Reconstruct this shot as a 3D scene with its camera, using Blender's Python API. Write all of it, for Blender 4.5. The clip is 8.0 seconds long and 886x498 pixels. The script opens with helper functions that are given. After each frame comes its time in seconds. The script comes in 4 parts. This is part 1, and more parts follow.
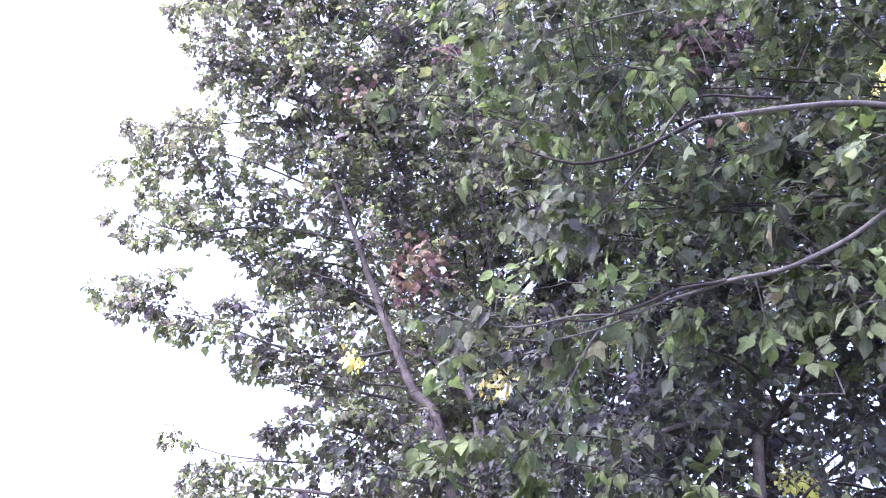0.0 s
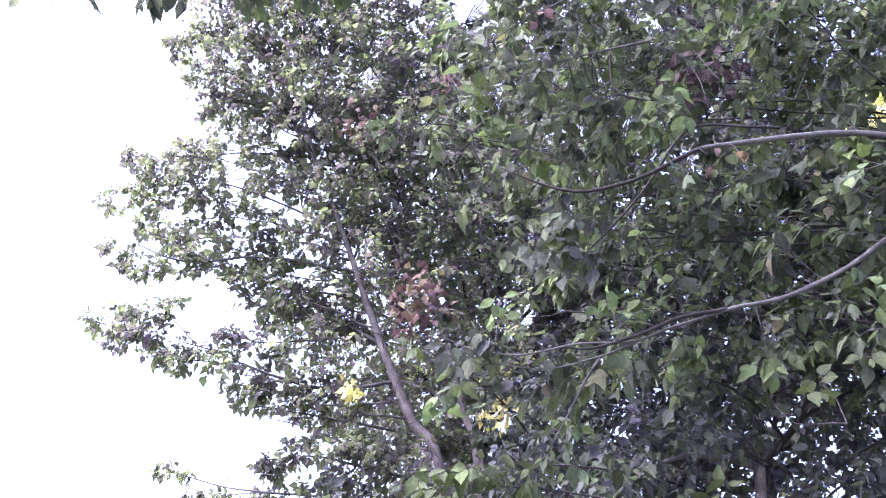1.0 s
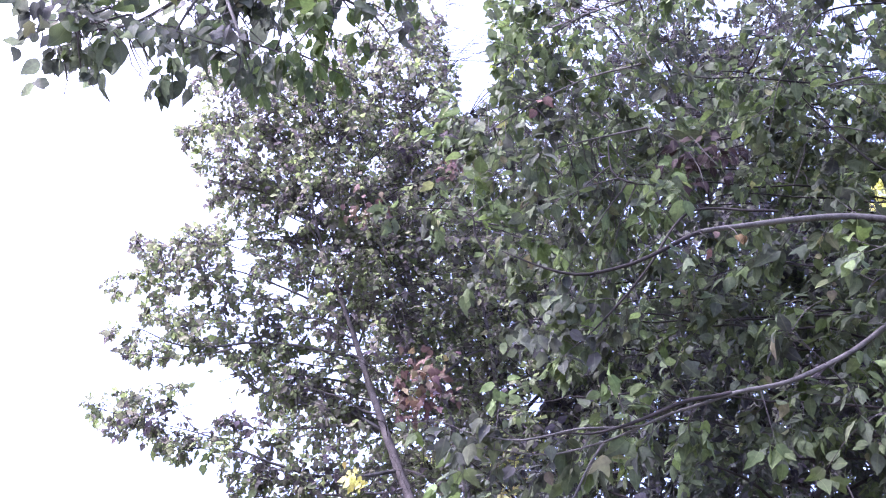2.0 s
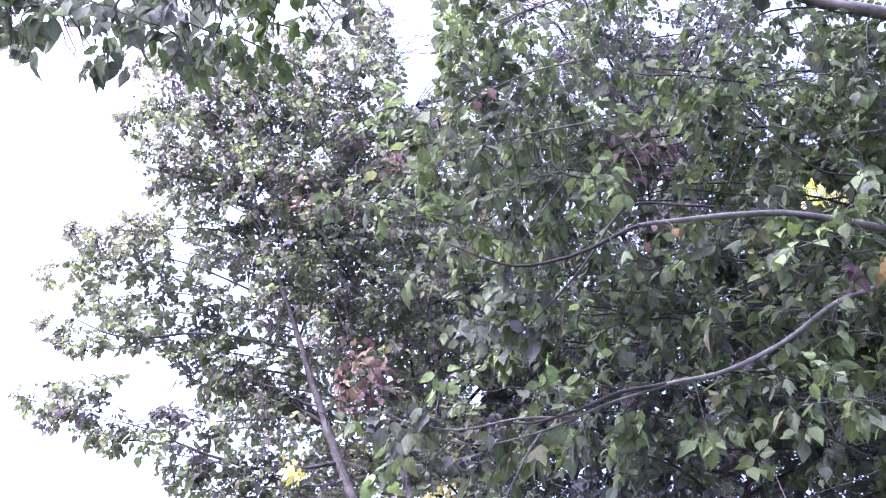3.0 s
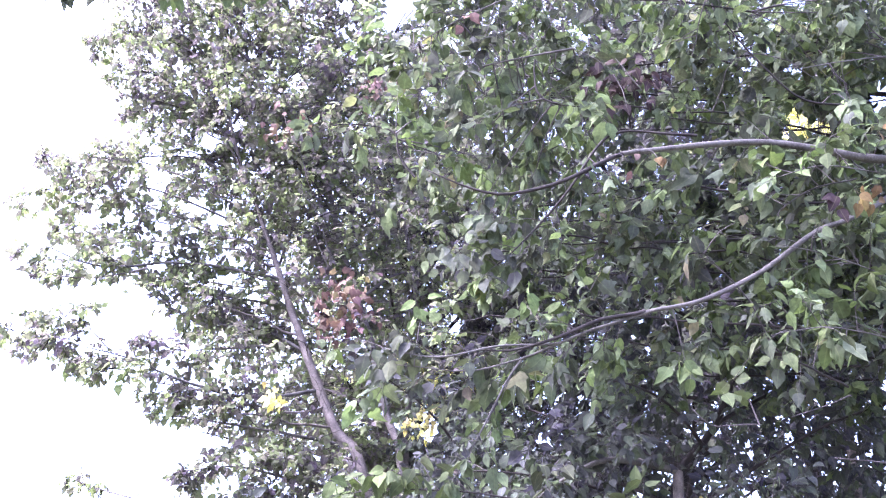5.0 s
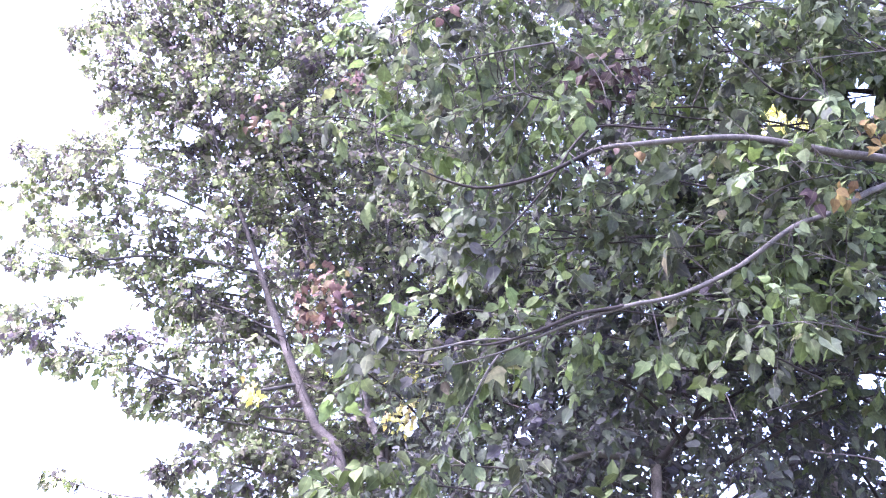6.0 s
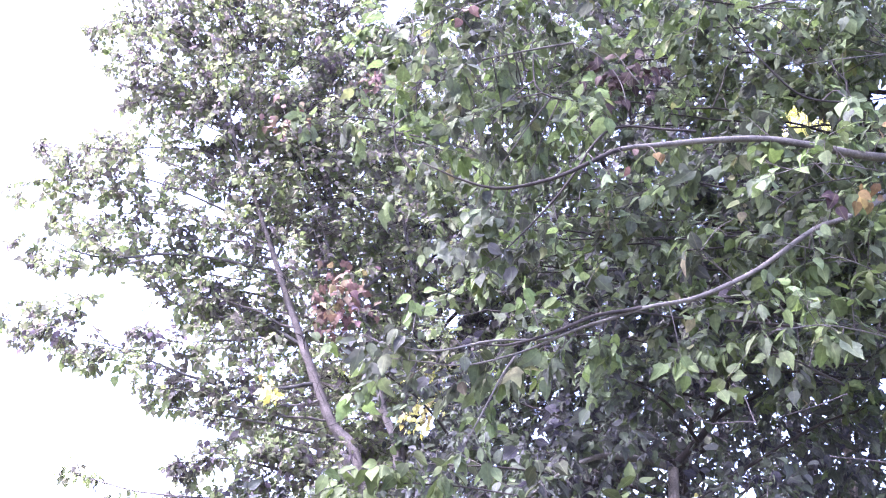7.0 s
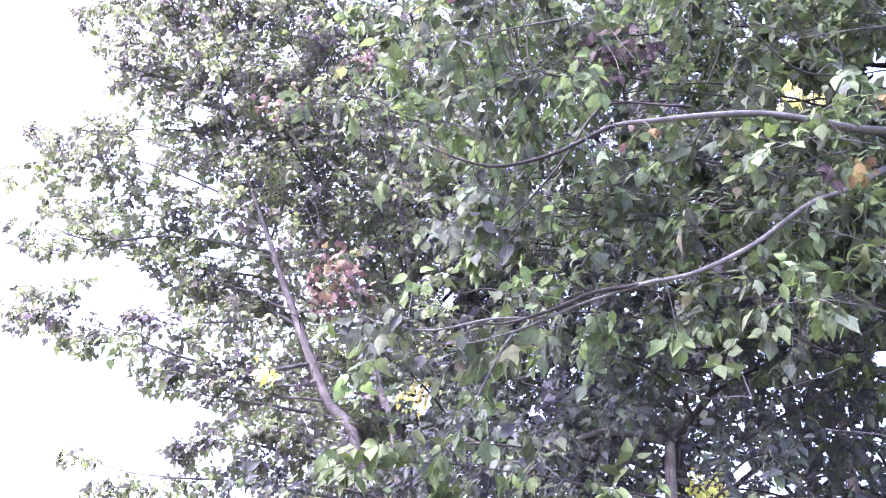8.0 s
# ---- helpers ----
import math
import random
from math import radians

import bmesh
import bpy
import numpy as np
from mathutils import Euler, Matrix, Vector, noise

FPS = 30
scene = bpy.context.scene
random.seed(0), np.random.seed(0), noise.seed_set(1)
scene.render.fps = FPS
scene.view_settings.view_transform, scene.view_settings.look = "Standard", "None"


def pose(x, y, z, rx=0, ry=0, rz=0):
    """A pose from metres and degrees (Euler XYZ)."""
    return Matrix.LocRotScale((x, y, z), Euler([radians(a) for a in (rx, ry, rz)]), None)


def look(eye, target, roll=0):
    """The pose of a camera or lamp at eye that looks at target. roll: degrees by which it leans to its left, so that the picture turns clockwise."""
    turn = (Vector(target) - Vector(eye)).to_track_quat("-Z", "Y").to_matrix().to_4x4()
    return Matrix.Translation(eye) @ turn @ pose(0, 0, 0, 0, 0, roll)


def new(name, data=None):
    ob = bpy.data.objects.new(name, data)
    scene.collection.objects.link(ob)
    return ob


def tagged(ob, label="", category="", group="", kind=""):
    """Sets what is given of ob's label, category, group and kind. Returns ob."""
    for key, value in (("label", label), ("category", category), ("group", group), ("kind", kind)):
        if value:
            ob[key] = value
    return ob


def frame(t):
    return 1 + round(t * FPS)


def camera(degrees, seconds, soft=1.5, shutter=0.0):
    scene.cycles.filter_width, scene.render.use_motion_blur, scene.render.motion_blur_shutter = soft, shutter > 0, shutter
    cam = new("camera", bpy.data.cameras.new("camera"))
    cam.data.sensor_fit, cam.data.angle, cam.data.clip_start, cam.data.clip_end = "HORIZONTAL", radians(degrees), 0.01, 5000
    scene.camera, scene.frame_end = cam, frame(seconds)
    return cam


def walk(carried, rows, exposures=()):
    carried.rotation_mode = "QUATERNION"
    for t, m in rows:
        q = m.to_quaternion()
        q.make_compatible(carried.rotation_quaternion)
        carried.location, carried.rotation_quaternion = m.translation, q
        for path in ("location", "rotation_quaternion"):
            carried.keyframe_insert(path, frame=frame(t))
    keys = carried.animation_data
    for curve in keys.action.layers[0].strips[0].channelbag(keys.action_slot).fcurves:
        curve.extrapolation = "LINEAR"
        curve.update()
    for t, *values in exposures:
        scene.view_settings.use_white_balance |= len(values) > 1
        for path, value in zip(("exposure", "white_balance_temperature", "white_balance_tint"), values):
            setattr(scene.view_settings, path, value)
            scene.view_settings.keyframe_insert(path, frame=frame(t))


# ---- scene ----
cam = camera(56.0, 8.0, soft=1.15)
PATH = [
    (0, (0.051, 0.07, 1.667), (-0.082, 1.904, 2.454), 1.2),
    (0.5, (0.037, 0.062, 1.659), (-0.083, 1.902, 2.434), 1.1),
    (1, (0.044, 0.077, 1.646), (-0.085, 1.879, 2.504), 1.3),
    (1.2, (0.053, 0.078, 1.644), (-0.095, 1.83, 2.597), 1.4),
    (2.3, (0.085, 0.088, 1.622), (-0.06, 1.787, 2.666), 1.8),
    (2.5, (0.084, 0.088, 1.621), (0.019, 1.792, 2.666), 0.6),
    (3, (0.096, 0.099, 1.612), (0.08, 1.812, 2.644), 0.2),
    (3.5, (0.098, 0.088, 1.62), (0.082, 1.79, 2.67), 0.3),
    (4, (0.077, 0.09, 1.627), (0.075, 1.809, 2.648), 0.1),
    (4.5, (0.061, 0.089, 1.616), (0.039, 1.815, 2.626), 0.4),
    (5, (0.083, 0.133, 1.615), (0.119, 1.925, 2.502), -0.4),
    (5.2, (0.09, 0.125, 1.61), (0.128, 1.919, 2.493), -0.8),
    (6.3, (0.102, 0.156, 1.62), (0.187, 1.953, 2.494), -0.7),
    (6.5, (0.1, 0.146, 1.62), (0.125, 1.928, 2.527), -0.1),
    (7, (0.1, 0.149, 1.617), (0.136, 1.946, 2.493), 0.2),
    (7.5, (0.107, 0.172, 1.627), (0.189, 1.989, 2.458), -0.9),
    (8, (0.092, 0.161, 1.624), (0.143, 1.98, 2.454), -0.7),
]
walk(cam, [(t, look(eye, target, roll)) for t, eye, target, roll in PATH],
     exposures=[(0.0, 3.84, 5470, 31), (1.2, 3.61, 5450, 31), (2.3, 3.52, 5360, 33), (3.0, 3.87, 5350, 32), (3.5, 3.98, 5350, 31), (4.0, 4.12, 5450, 31), (6.0, 4.43, 5450, 31), (8.0, 4.54, 5450, 31)])

# ---- daylight: bright hazy sky, veiled sun high to the side ----
SUN = Vector((-0.55, -0.20, 0.81)).normalized()
world = bpy.data.worlds.new("daylight")
scene.world = world
world.use_nodes = True
wn = world.node_tree
sky = wn.nodes.new("ShaderNodeTexSky")
sky.sky_type = "NISHITA"
sky.sun_disc = False
sky.sun_elevation = math.asin(SUN.z)
sky.sun_rotation = math.atan2(SUN.x, SUN.y)
sky.air_density, sky.dust_density, sky.ozone_density = 0.6, 8.0, 0.3
wn.nodes["Background"].inputs["Strength"].default_value = 0.15
wn.links.new(sky.outputs[0], wn.nodes["Background"].inputs["Color"])

sun_lamp = new("sun", bpy.data.lights.new("sun", "SUN"))
sun_lamp.data.energy, sun_lamp.data.angle, sun_lamp.data.color = 0.6, radians(40), (1.0, 0.96, 0.90)
sun_lamp.matrix_world = look(SUN * 60, (0, 0, 0))


# ---- materials ----
def shader(name):
    mat = bpy.data.materials.new(name)
    mat.use_nodes = True
    nt = mat.node_tree
    return mat, nt, nt.nodes["Principled BSDF"], nt.nodes["Material Output"]


def node(nt, kind, **values):
    n = nt.nodes.new(kind)
    for key, value in values.items():
        n.inputs[key.replace("_", " ")].default_value = value
    return n


def ramp(nt, source, stops):
    r = nt.nodes.new("ShaderNodeValToRGB")
    while len(r.color_ramp.elements) < len(stops):
        r.color_ramp.elements.new(0.5)
    for e, (at, colour) in zip(r.color_ramp.elements, stops):
        e.position, e.color = at, (*colour, 1)
    nt.links.new(source, r.inputs["Fac"])
    return r.outputs["Color"]


def leaf_material(name, stops, through_light=0.3, rough=0.7):
    """A leaf: one tone a leaf from the stops, blotches, paler midrib and veins, light shining through."""
    mat, nt, bsdf, out = shader(name)
    link = nt.links.new
    geo, info = nt.nodes.new("ShaderNodeNewGeometry"), nt.nodes.new("ShaderNodeObjectInfo")
    add = nt.nodes.new("ShaderNodeMath")
    add.operation = "ADD"
    link(geo.outputs["Random Per Island"], add.inputs[0])
    link(info.outputs["Random"], add.inputs[1])
    frac = nt.nodes.new("ShaderNodeMath")
    frac.operation = "FRACT"
    link(add.outputs[0], frac.inputs[0])
    tone = ramp(nt, frac.outputs[0], stops)
    spots = node(nt, "ShaderNodeTexNoise", Scale=60.0, Detail=3.0)
    place = nt.nodes.new("ShaderNodeTexCoord")
    link(place.outputs["Object"], spots.inputs["Vector"])
    blotch = ramp(nt, spots.outputs["Fac"], [(0.3, (0.72, 0.72, 0.72)), (0.7, (1.2, 1.2, 1.15))])
    mul = nt.nodes.new("ShaderNodeMixRGB")
    mul.blend_type = "MULTIPLY"
    mul.inputs[0].default_value = 1.0
    link(tone, mul.inputs[1])
    # lighter clumps and purplish darker ones: light and shade put into leaf colour
    clump_noise = node(nt, "ShaderNodeTexNoise", Scale=2.6, Detail=2.0)
    link(geo.outputs["Position"], clump_noise.inputs["Vector"])
    clump_shade = nt.nodes.new("ShaderNodeMixRGB")
    clump_shade.blend_type = "MULTIPLY"
    clump_shade.inputs[0].default_value = 1.0
    link(blotch, clump_shade.inputs[1])
    link(ramp(nt, clump_noise.outputs["Fac"], [(0.36, (0.64, 0.59, 0.73)), (0.64, (1.26, 1.40, 1.06))]), clump_shade.inputs[2])
    link(clump_shade.outputs[0], mul.inputs[2])
    # midrib and side veins from the leaf's own u (across) and v (along)
    uv = nt.nodes.new("ShaderNodeUVMap")
    uv.uv_map = "leaf"
    split = nt.nodes.new("ShaderNodeSeparateXYZ")
    link(uv.outputs[0], split.inputs[0])
    across = nt.nodes.new("ShaderNodeMath")
    across.operation = "ABSOLUTE"
    link(split.outputs[0], across.inputs[0])
    rib = ramp(nt, across.outputs[0], [(0.0, (0.12, 0.12, 0.12)), (0.06, (0, 0, 0))])
    pale = nt.nodes.new("ShaderNodeMixRGB")
    pale.inputs[2].default_value = (0.30, 0.34, 0.16, 1)
    link(rib, pale.inputs[0])
    link(mul.outputs[0], pale.inputs[1])
    link(pale.outputs[0], bsdf.inputs["Base Color"])
    bsdf.inputs["Roughness"].default_value = rough
    bsdf.inputs["Specular IOR Level"].default_value = 0.1
    bump = node(nt, "ShaderNodeBump", Strength=0.25, Distance=0.01)
    link(spots.outputs["Fac"], bump.inputs["Height"])
    link(bump.outputs[0], bsdf.inputs["Normal"])
    glow = nt.nodes.new("ShaderNodeBsdfTranslucent")
    lift = nt.nodes.new("ShaderNodeMixRGB")
    lift.blend_type = "MULTIPLY"
    lift.inputs[0].default_value = 1.0
    lift.inputs[2].default_value = (1.2, 1.24, 0.96, 1)
    link(mul.outputs[0], lift.inputs[1])
    link(lift.outputs[0], glow.inputs["Color"])
    mix = nt.nodes.new("ShaderNodeMixShader")
    mix.inputs[0].default_value = through_light
    link(bsdf.outputs[0], mix.inputs[1])
    link(glow.outputs[0], mix.inputs[2])
    link(mix.outputs[0], out.inputs["Surface"])
    return mat


def bark_material(name, dark, pale, scale=1.0):
    mat, nt, bsdf, out = shader(name)
    link = nt.links.new
    place = nt.nodes.new("ShaderNodeTexCoord")
    wide = node(nt, "ShaderNodeTexNoise", Scale=9.0 * scale, Detail=4.0, Roughness=0.6)
    fine = node(nt, "ShaderNodeTexNoise", Scale=90.0 * scale, Detail=5.0, Roughness=0.7)
    for n in (wide, fine):
        link(place.outputs["Object"], n.inputs["Vector"])
    both = nt.nodes.new("ShaderNodeMath")
    both.operation = "MULTIPLY_ADD"
    both.inputs[1].default_value = 0.45
    link(fine.outputs["Fac"], both.inputs[0])
    half = nt.nodes.new("ShaderNodeMath")
    half.operation = "MULTIPLY"
    half.inputs[1].default_value = 0.55
    link(wide.outputs["Fac"], half.inputs[0])
    link(half.outputs[0], both.inputs[2])
    link(ramp(nt, both.outputs[0], [(0.36, dark), (0.52, tuple((a + b) / 2 for a, b in zip(dark, pale))), (0.64, pale)]), bsdf.inputs["Base Color"])
    bsdf.inputs["Roughness"].default_value = 0.85
    bsdf.inputs["Specular IOR Level"].default_value = 0.15
    bump = node(nt, "ShaderNodeBump", Strength=0.6, Distance=0.006)
    link(fine.outputs["Fac"], bump.inputs["Height"])
    link(bump.outputs[0], bsdf.inputs["Normal"])
    return mat


GREEN = leaf_material("leaf_green", [(0.0, (0.042, 0.048, 0.049)), (0.35, (0.052, 0.064, 0.051)), (0.7, (0.062, 0.079, 0.051)), (0.95, (0.075, 0.096, 0.054)), (1.0, (0.097, 0.090, 0.064))], through_light=0.34)
# the far crown's haze is put into this paler, purpler leaf colour
HAZED_GREEN = leaf_material("leaf_hazed_green", [(0.0, (0.107, 0.094, 0.119)), (0.38, (0.110, 0.102, 0.115)), (0.5, (0.104, 0.114, 0.094)), (0.8, (0.112, 0.126, 0.090)), (1.0, (0.122, 0.140, 0.088))], through_light=0.55)
# leaves behind: the purple shade between crowns is painted into their colour
SHADE_GREEN = leaf_material("leaf_shade_green", [(0.0, (0.041, 0.038, 0.055)), (0.5, (0.048, 0.047, 0.058)), (0.85, (0.056, 0.060, 0.055)), (1.0, (0.068, 0.076, 0.056))], through_light=0.36)
# darker, bluer copy of the green: shade under the boughs, in colour
UNDER_SHADE_GREEN = leaf_material("leaf_understorey_shade", [(0.0, (0.030, 0.030, 0.048)), (0.5, (0.036, 0.040, 0.049)), (0.85, (0.043, 0.052, 0.048)), (1.0, (0.056, 0.070, 0.049))], through_light=0.35)
RED = leaf_material("leaf_red", [(0.0, (0.070, 0.042, 0.054)), (0.5, (0.088, 0.052, 0.060)), (0.8, (0.092, 0.066, 0.064)), (1.0, (0.102, 0.082, 0.064))], through_light=0.3)
RUSSET = leaf_material("leaf_russet", [(0.0, (0.060, 0.040, 0.022)), (0.6, (0.085, 0.060, 0.028)), (1.0, (0.110, 0.082, 0.036))], through_light=0.35)
# sunshine on farther foliage, put into a bright yellow leaf colour
SUNLIT_YELLOW = leaf_material("leaf_sunlit_yellow", [(0.0, (0.36, 0.32, 0.11)), (0.5, (0.50, 0.48, 0.20)), (1.0, (0.60, 0.59, 0.34))], through_light=0.5)
LIME = leaf_material("leaf_lime", [(0.0, (0.040, 0.053, 0.031)), (0.6, (0.049, 0.066, 0.034)), (1.0, (0.062, 0.080, 0.037))], through_light=0.3)
# sunlit look of the crown's edge, given by a brighter leaf colour
LIT_GREEN = leaf_material("leaf_lit_green", [(0.0, (0.085, 0.100, 0.032)), (0.6, (0.108, 0.124, 0.038)), (1.0, (0.145, 0.150, 0.050))], through_light=0.5)
# olive leaves with the low bough's shade put into the colour
SHADED_OLIVE = leaf_material("leaf_shaded_olive", [(0.0, (0.025, 0.031, 0.020)), (0.6, (0.032, 0.041, 0.023)), (1.0, (0.041, 0.052, 0.027))], through_light=0.25)
# pale undersides, and bright haze put into the overhanging bough's leaf colour
GREY_LEAF = leaf_material("leaf_grey_underside_haze", [(0.0, (0.056, 0.063, 0.066)), (0.6, (0.068, 0.077, 0.076)), (1.0, (0.084, 0.092, 0.088))], through_light=0.45)
DEAD = leaf_material("leaf_withered", [(0.0, (0.014, 0.009, 0.014)), (0.7, (0.022, 0.014, 0.020)), (1.0, (0.034, 0.022, 0.026))], through_light=0.08, rough=0.7)
BARK_PALE = bark_material("bark_pale_grey", (0.025, 0.024, 0.027), (0.090, 0.088, 0.090))
TWIG_GREY = bark_material("bark_twig_grey", (0.022, 0.020, 0.025), (0.080, 0.074, 0.082))
BARK_STEM = bark_material("bark_stem_grey", (0.040, 0.036, 0.040), (0.150, 0.136, 0.136))
# near-black bark: darkness of backlit and shaded wood, put into its colour
BARK_SHADED = bark_material("bark_shaded", (0.008, 0.007, 0.009), (0.028, 0.025, 0.027))


def ground_material():
    mat, nt, bsdf, out = shader("grass_ground")
    link = nt.links.new
    place = nt.nodes.new("ShaderNodeTexCoord")
    wide = node(nt, "ShaderNodeTexNoise", Scale=0.35, Detail=5.0)
    fine = node(nt, "ShaderNodeTexNoise", Scale=40.0, Detail=6.0)
    link(place.outputs["Object"], wide.inputs["Vector"])
    link(place.outputs["Object"], fine.inputs["Vector"])
    mul = nt.nodes.new("ShaderNodeMixRGB")
    mul.blend_type = "MULTIPLY"
    mul.inputs[0].default_value = 1.0
    link(ramp(nt, wide.outputs["Fac"], [(0.3, (0.056, 0.066, 0.034)), (0.7, (0.106, 0.099, 0.058))]), mul.inputs[1])
    link(ramp(nt, fine.outputs["Fac"], [(0.3, (0.5, 0.5, 0.5)), (0.7, (1.3, 1.3, 1.2))]), mul.inputs[2])
    link(mul.outputs[0], bsdf.inputs["Base Color"])
    bsdf.inputs["Roughness"].default_value = 0.95
    bump = node(nt, "ShaderNodeBump", Strength=0.8, Distance=0.03)
    link(fine.outputs["Fac"], bump.inputs["Height"])
    link(bump.outputs[0], bsdf.inputs["Normal"])
    return mat


# ---- geometry helpers ----
rng = np.random.default_rng(7)


def unit(v):
    return v / max(np.linalg.norm(v), 1e-9)


def smooth_line(points, step):
    """A Catmull-Rom line through rows of (x, y, z, radius), at about that step."""
    p = np.array(points, float)
    p = np.vstack([2 * p[0] - p[1], p, 2 * p[-1] - p[-2]])
    out = []
    for a, b, c, d in zip(p, p[1:], p[2:], p[3:]):
        n = max(2, int(np.linalg.norm((c - b)[:3]) / step))
        for t in np.arange(n) / n:
            out.append(0.5 * (2 * b + (c - a) * t + (2 * a - 5 * b + 4 * c - d) * t * t + (3 * b - a - 3 * c + d) * t ** 3))
    out.append(p[-2])
    out = np.array(out)
    out[:, 3] = np.maximum(out[:, 3], 0.0012)
    return out


def tube(line, sides, knobbly=0.0):
    """Vertices and faces of a tapered round stem along rows of (x, y, z, radius)."""
    verts, faces = [], []
    ahead = np.gradient(line[:, :3], axis=0)
    ref = np.array([0.3, 0.9, 0.2])
    for i, row in enumerate(line):
        d = unit(ahead[i])
        a = unit(np.cross(d, ref))
        b = np.cross(d, a)
        for k in range(sides):
            w = 2 * math.pi * k / sides
            r = row[3] * (1 + knobbly * noise.noise(Vector((*(row[:3] * 9), ))+ Vector((k, 0, 0))))
            verts.append(row[:3] + r * (math.cos(w) * a + math.sin(w) * b))
    for i in range(len(line) - 1):
        for k in range(sides):
            faces.append((i * sides + k, i * sides + (k + 1) % sides, (i + 1) * sides + (k + 1) % sides, (i + 1) * sides + k))
    verts.append(line[-1, :3] + unit(ahead[-1]) * line[-1, 3])
    top = (len(line) - 1) * sides
    faces += [(top + k, top + (k + 1) % sides, len(verts) - 1) for k in range(sides)]
    return verts, faces


def mesh_object(name, verts, faces, mats, parent=None, base=(0, 0, 0), slots=None, uv=None, smooth=True):
    me = bpy.data.meshes.new(name)
    verts = np.asarray(verts, float) - np.asarray(base, float)
    me.vertices.add(len(verts))
    me.vertices.foreach_set("co", verts.ravel())
    sizes = np.array([len(f) for f in faces])
    me.loops.add(int(sizes.sum()))
    me.loops.foreach_set("vertex_index", np.concatenate([np.asarray(f) for f in faces]))
    me.polygons.add(len(faces))
    me.polygons.foreach_set("loop_start", np.r_[0, np.cumsum(sizes)[:-1]])
    for m in mats:
        me.materials.append(m)
    if slots is not None:
        me.polygons.foreach_set("material_index", np.asarray(slots, np.int32))
    me.polygons.foreach_set("use_smooth", np.full(len(faces), smooth))
    if uv is not None:
        me.uv_layers.new(name="leaf").data.foreach_set("uv", np.asarray(uv, float).ravel())
    me.update(calc_edges=True)
    ob = new(name, me)
    if parent is not None:
        ob.parent = parent
    return ob


def lobed_shape(fold, droop, curl, twist=0.0, lean=0.0, stalk=0.3, skew=0.0, cut=0.5):
    """A leaf with five lobes, cut shallow or deep, one unit long along +y, face up, its lobes bent down and its tip twisted, on a stalk: vertices, faces, uv."""
    half = [(0.10, -0.04), (0.33, -0.06), (0.30, 0.14), (0.46, 0.27), (0.57, 0.50), (0.36, 0.52), (0.20, 0.53), (0.25, 0.71), (0.12, 0.82)]
    full = [(0.07, -0.01), (0.17, 0.02), (0.25, 0.12), (0.30, 0.25), (0.305, 0.38), (0.275, 0.52), (0.22, 0.65), (0.13, 0.80), (0.045, 0.92)]
    half = [(cut * a + (1 - cut) * c, cut * b + (1 - cut) * d) for (a, b), (c, d) in zip(half, full)]
    rib = [(0, 0), (0, 0.2), (0, 0.5), (0, 1.0)]
    flat = rib + [(x * (1 - skew), y) for x, y in half] + [(-x * (1 + skew), y + 0.06 * skew) for x, y in half]
    verts = []
    for x, y in flat:
        z = fold * abs(x) - curl * x * x - droop * y * abs(y)
        c, s = math.cos(twist * y), math.sin(twist * y)
        verts.append((lean * y * y + x * c - z * s, y, x * s + z * c))
    faces = []
    for k, flip in ((4, False), (13, True)):
        for face in ((0, k, k + 1, k + 2, 1), (1, k + 2, k + 3, k + 4, k + 5), (1, k + 5, k + 6, 2), (2, k + 6, k + 7, k + 8, 3)):
            faces.append(face[::-1] if flip else face)
    n = len(verts)
    verts += [(-0.010, -stalk, 0.07), (0.010, -stalk, 0.07), (0.012, 0.02, 0), (-0.012, 0.02, 0)]
    faces.append((n, n + 1, n + 2, n + 3))
    return np.array(verts), faces, np.array([(2 * x, y) for x, y in flat] + [(0, 0)] * 4)


def small_shape(fold, droop, curl, twist, lean, skew, cut):
    """A plainer lobed leaf for crowns farther off: vertices, faces, uv."""
    half = [(0.17 + 0.06 * cut, 0.0), (0.31 - 0.05 * cut, 0.16), (0.34 + 0.10 * cut, 0.42), (0.28 - 0.08 * cut, 0.58), (0.14, 0.80)]
    flat = [(0, 0), (0, 0.2), (0, 0.5), (0, 1.0)] + [(x * (1 - skew), y) for x, y in half] + [(-x * (1 + skew), y + 0.06 * skew) for x, y in half]
    verts = []
    for x, y in flat:
        z = fold * abs(x) - curl * x * x - droop * y * abs(y)
        c, s = math.cos(twist * y), math.sin(twist * y)
        verts.append((lean * y * y + x * c - z * s, y, x * s + z * c))
    faces = []
    for k, flip in ((4, False), (9, True)):
        for face in ((0, k, k + 1, 1), (1, k + 1, k + 2, k + 3, 2), (2, k + 3, k + 4, 3)):
            faces.append(face[::-1] if flip else face)
    return np.array(verts), faces, np.array([(2 * x, y) for x, y in flat])


NEAR_SHAPES = [lobed_shape(*v) for v in ((0.25, 0.18, 0.5, 0.3, 0.10, 0.3, 0.0, 0.05), (0.45, 0.40, 1.2, -0.7, -0.12, 0.35, 0.15, 0.25), (0.10, 0.10, 0.2, 0.6, 0.05, 0.3, -0.2, 0.0), (0.8, 0.30, 1.6, 0.2, -0.15, 0.3, 0.1, 0.12), (0.2, 0.45, 2.0, -0.4, 0.12, 0.4, 0.25, 0.5), (0.3, -0.12, 0.3, -0.8, 0.0, 0.3, -0.1, 0.08), (0.5, 0.65, 1.0, 0.5, 0.15, 0.3, -0.1, 0.3))]
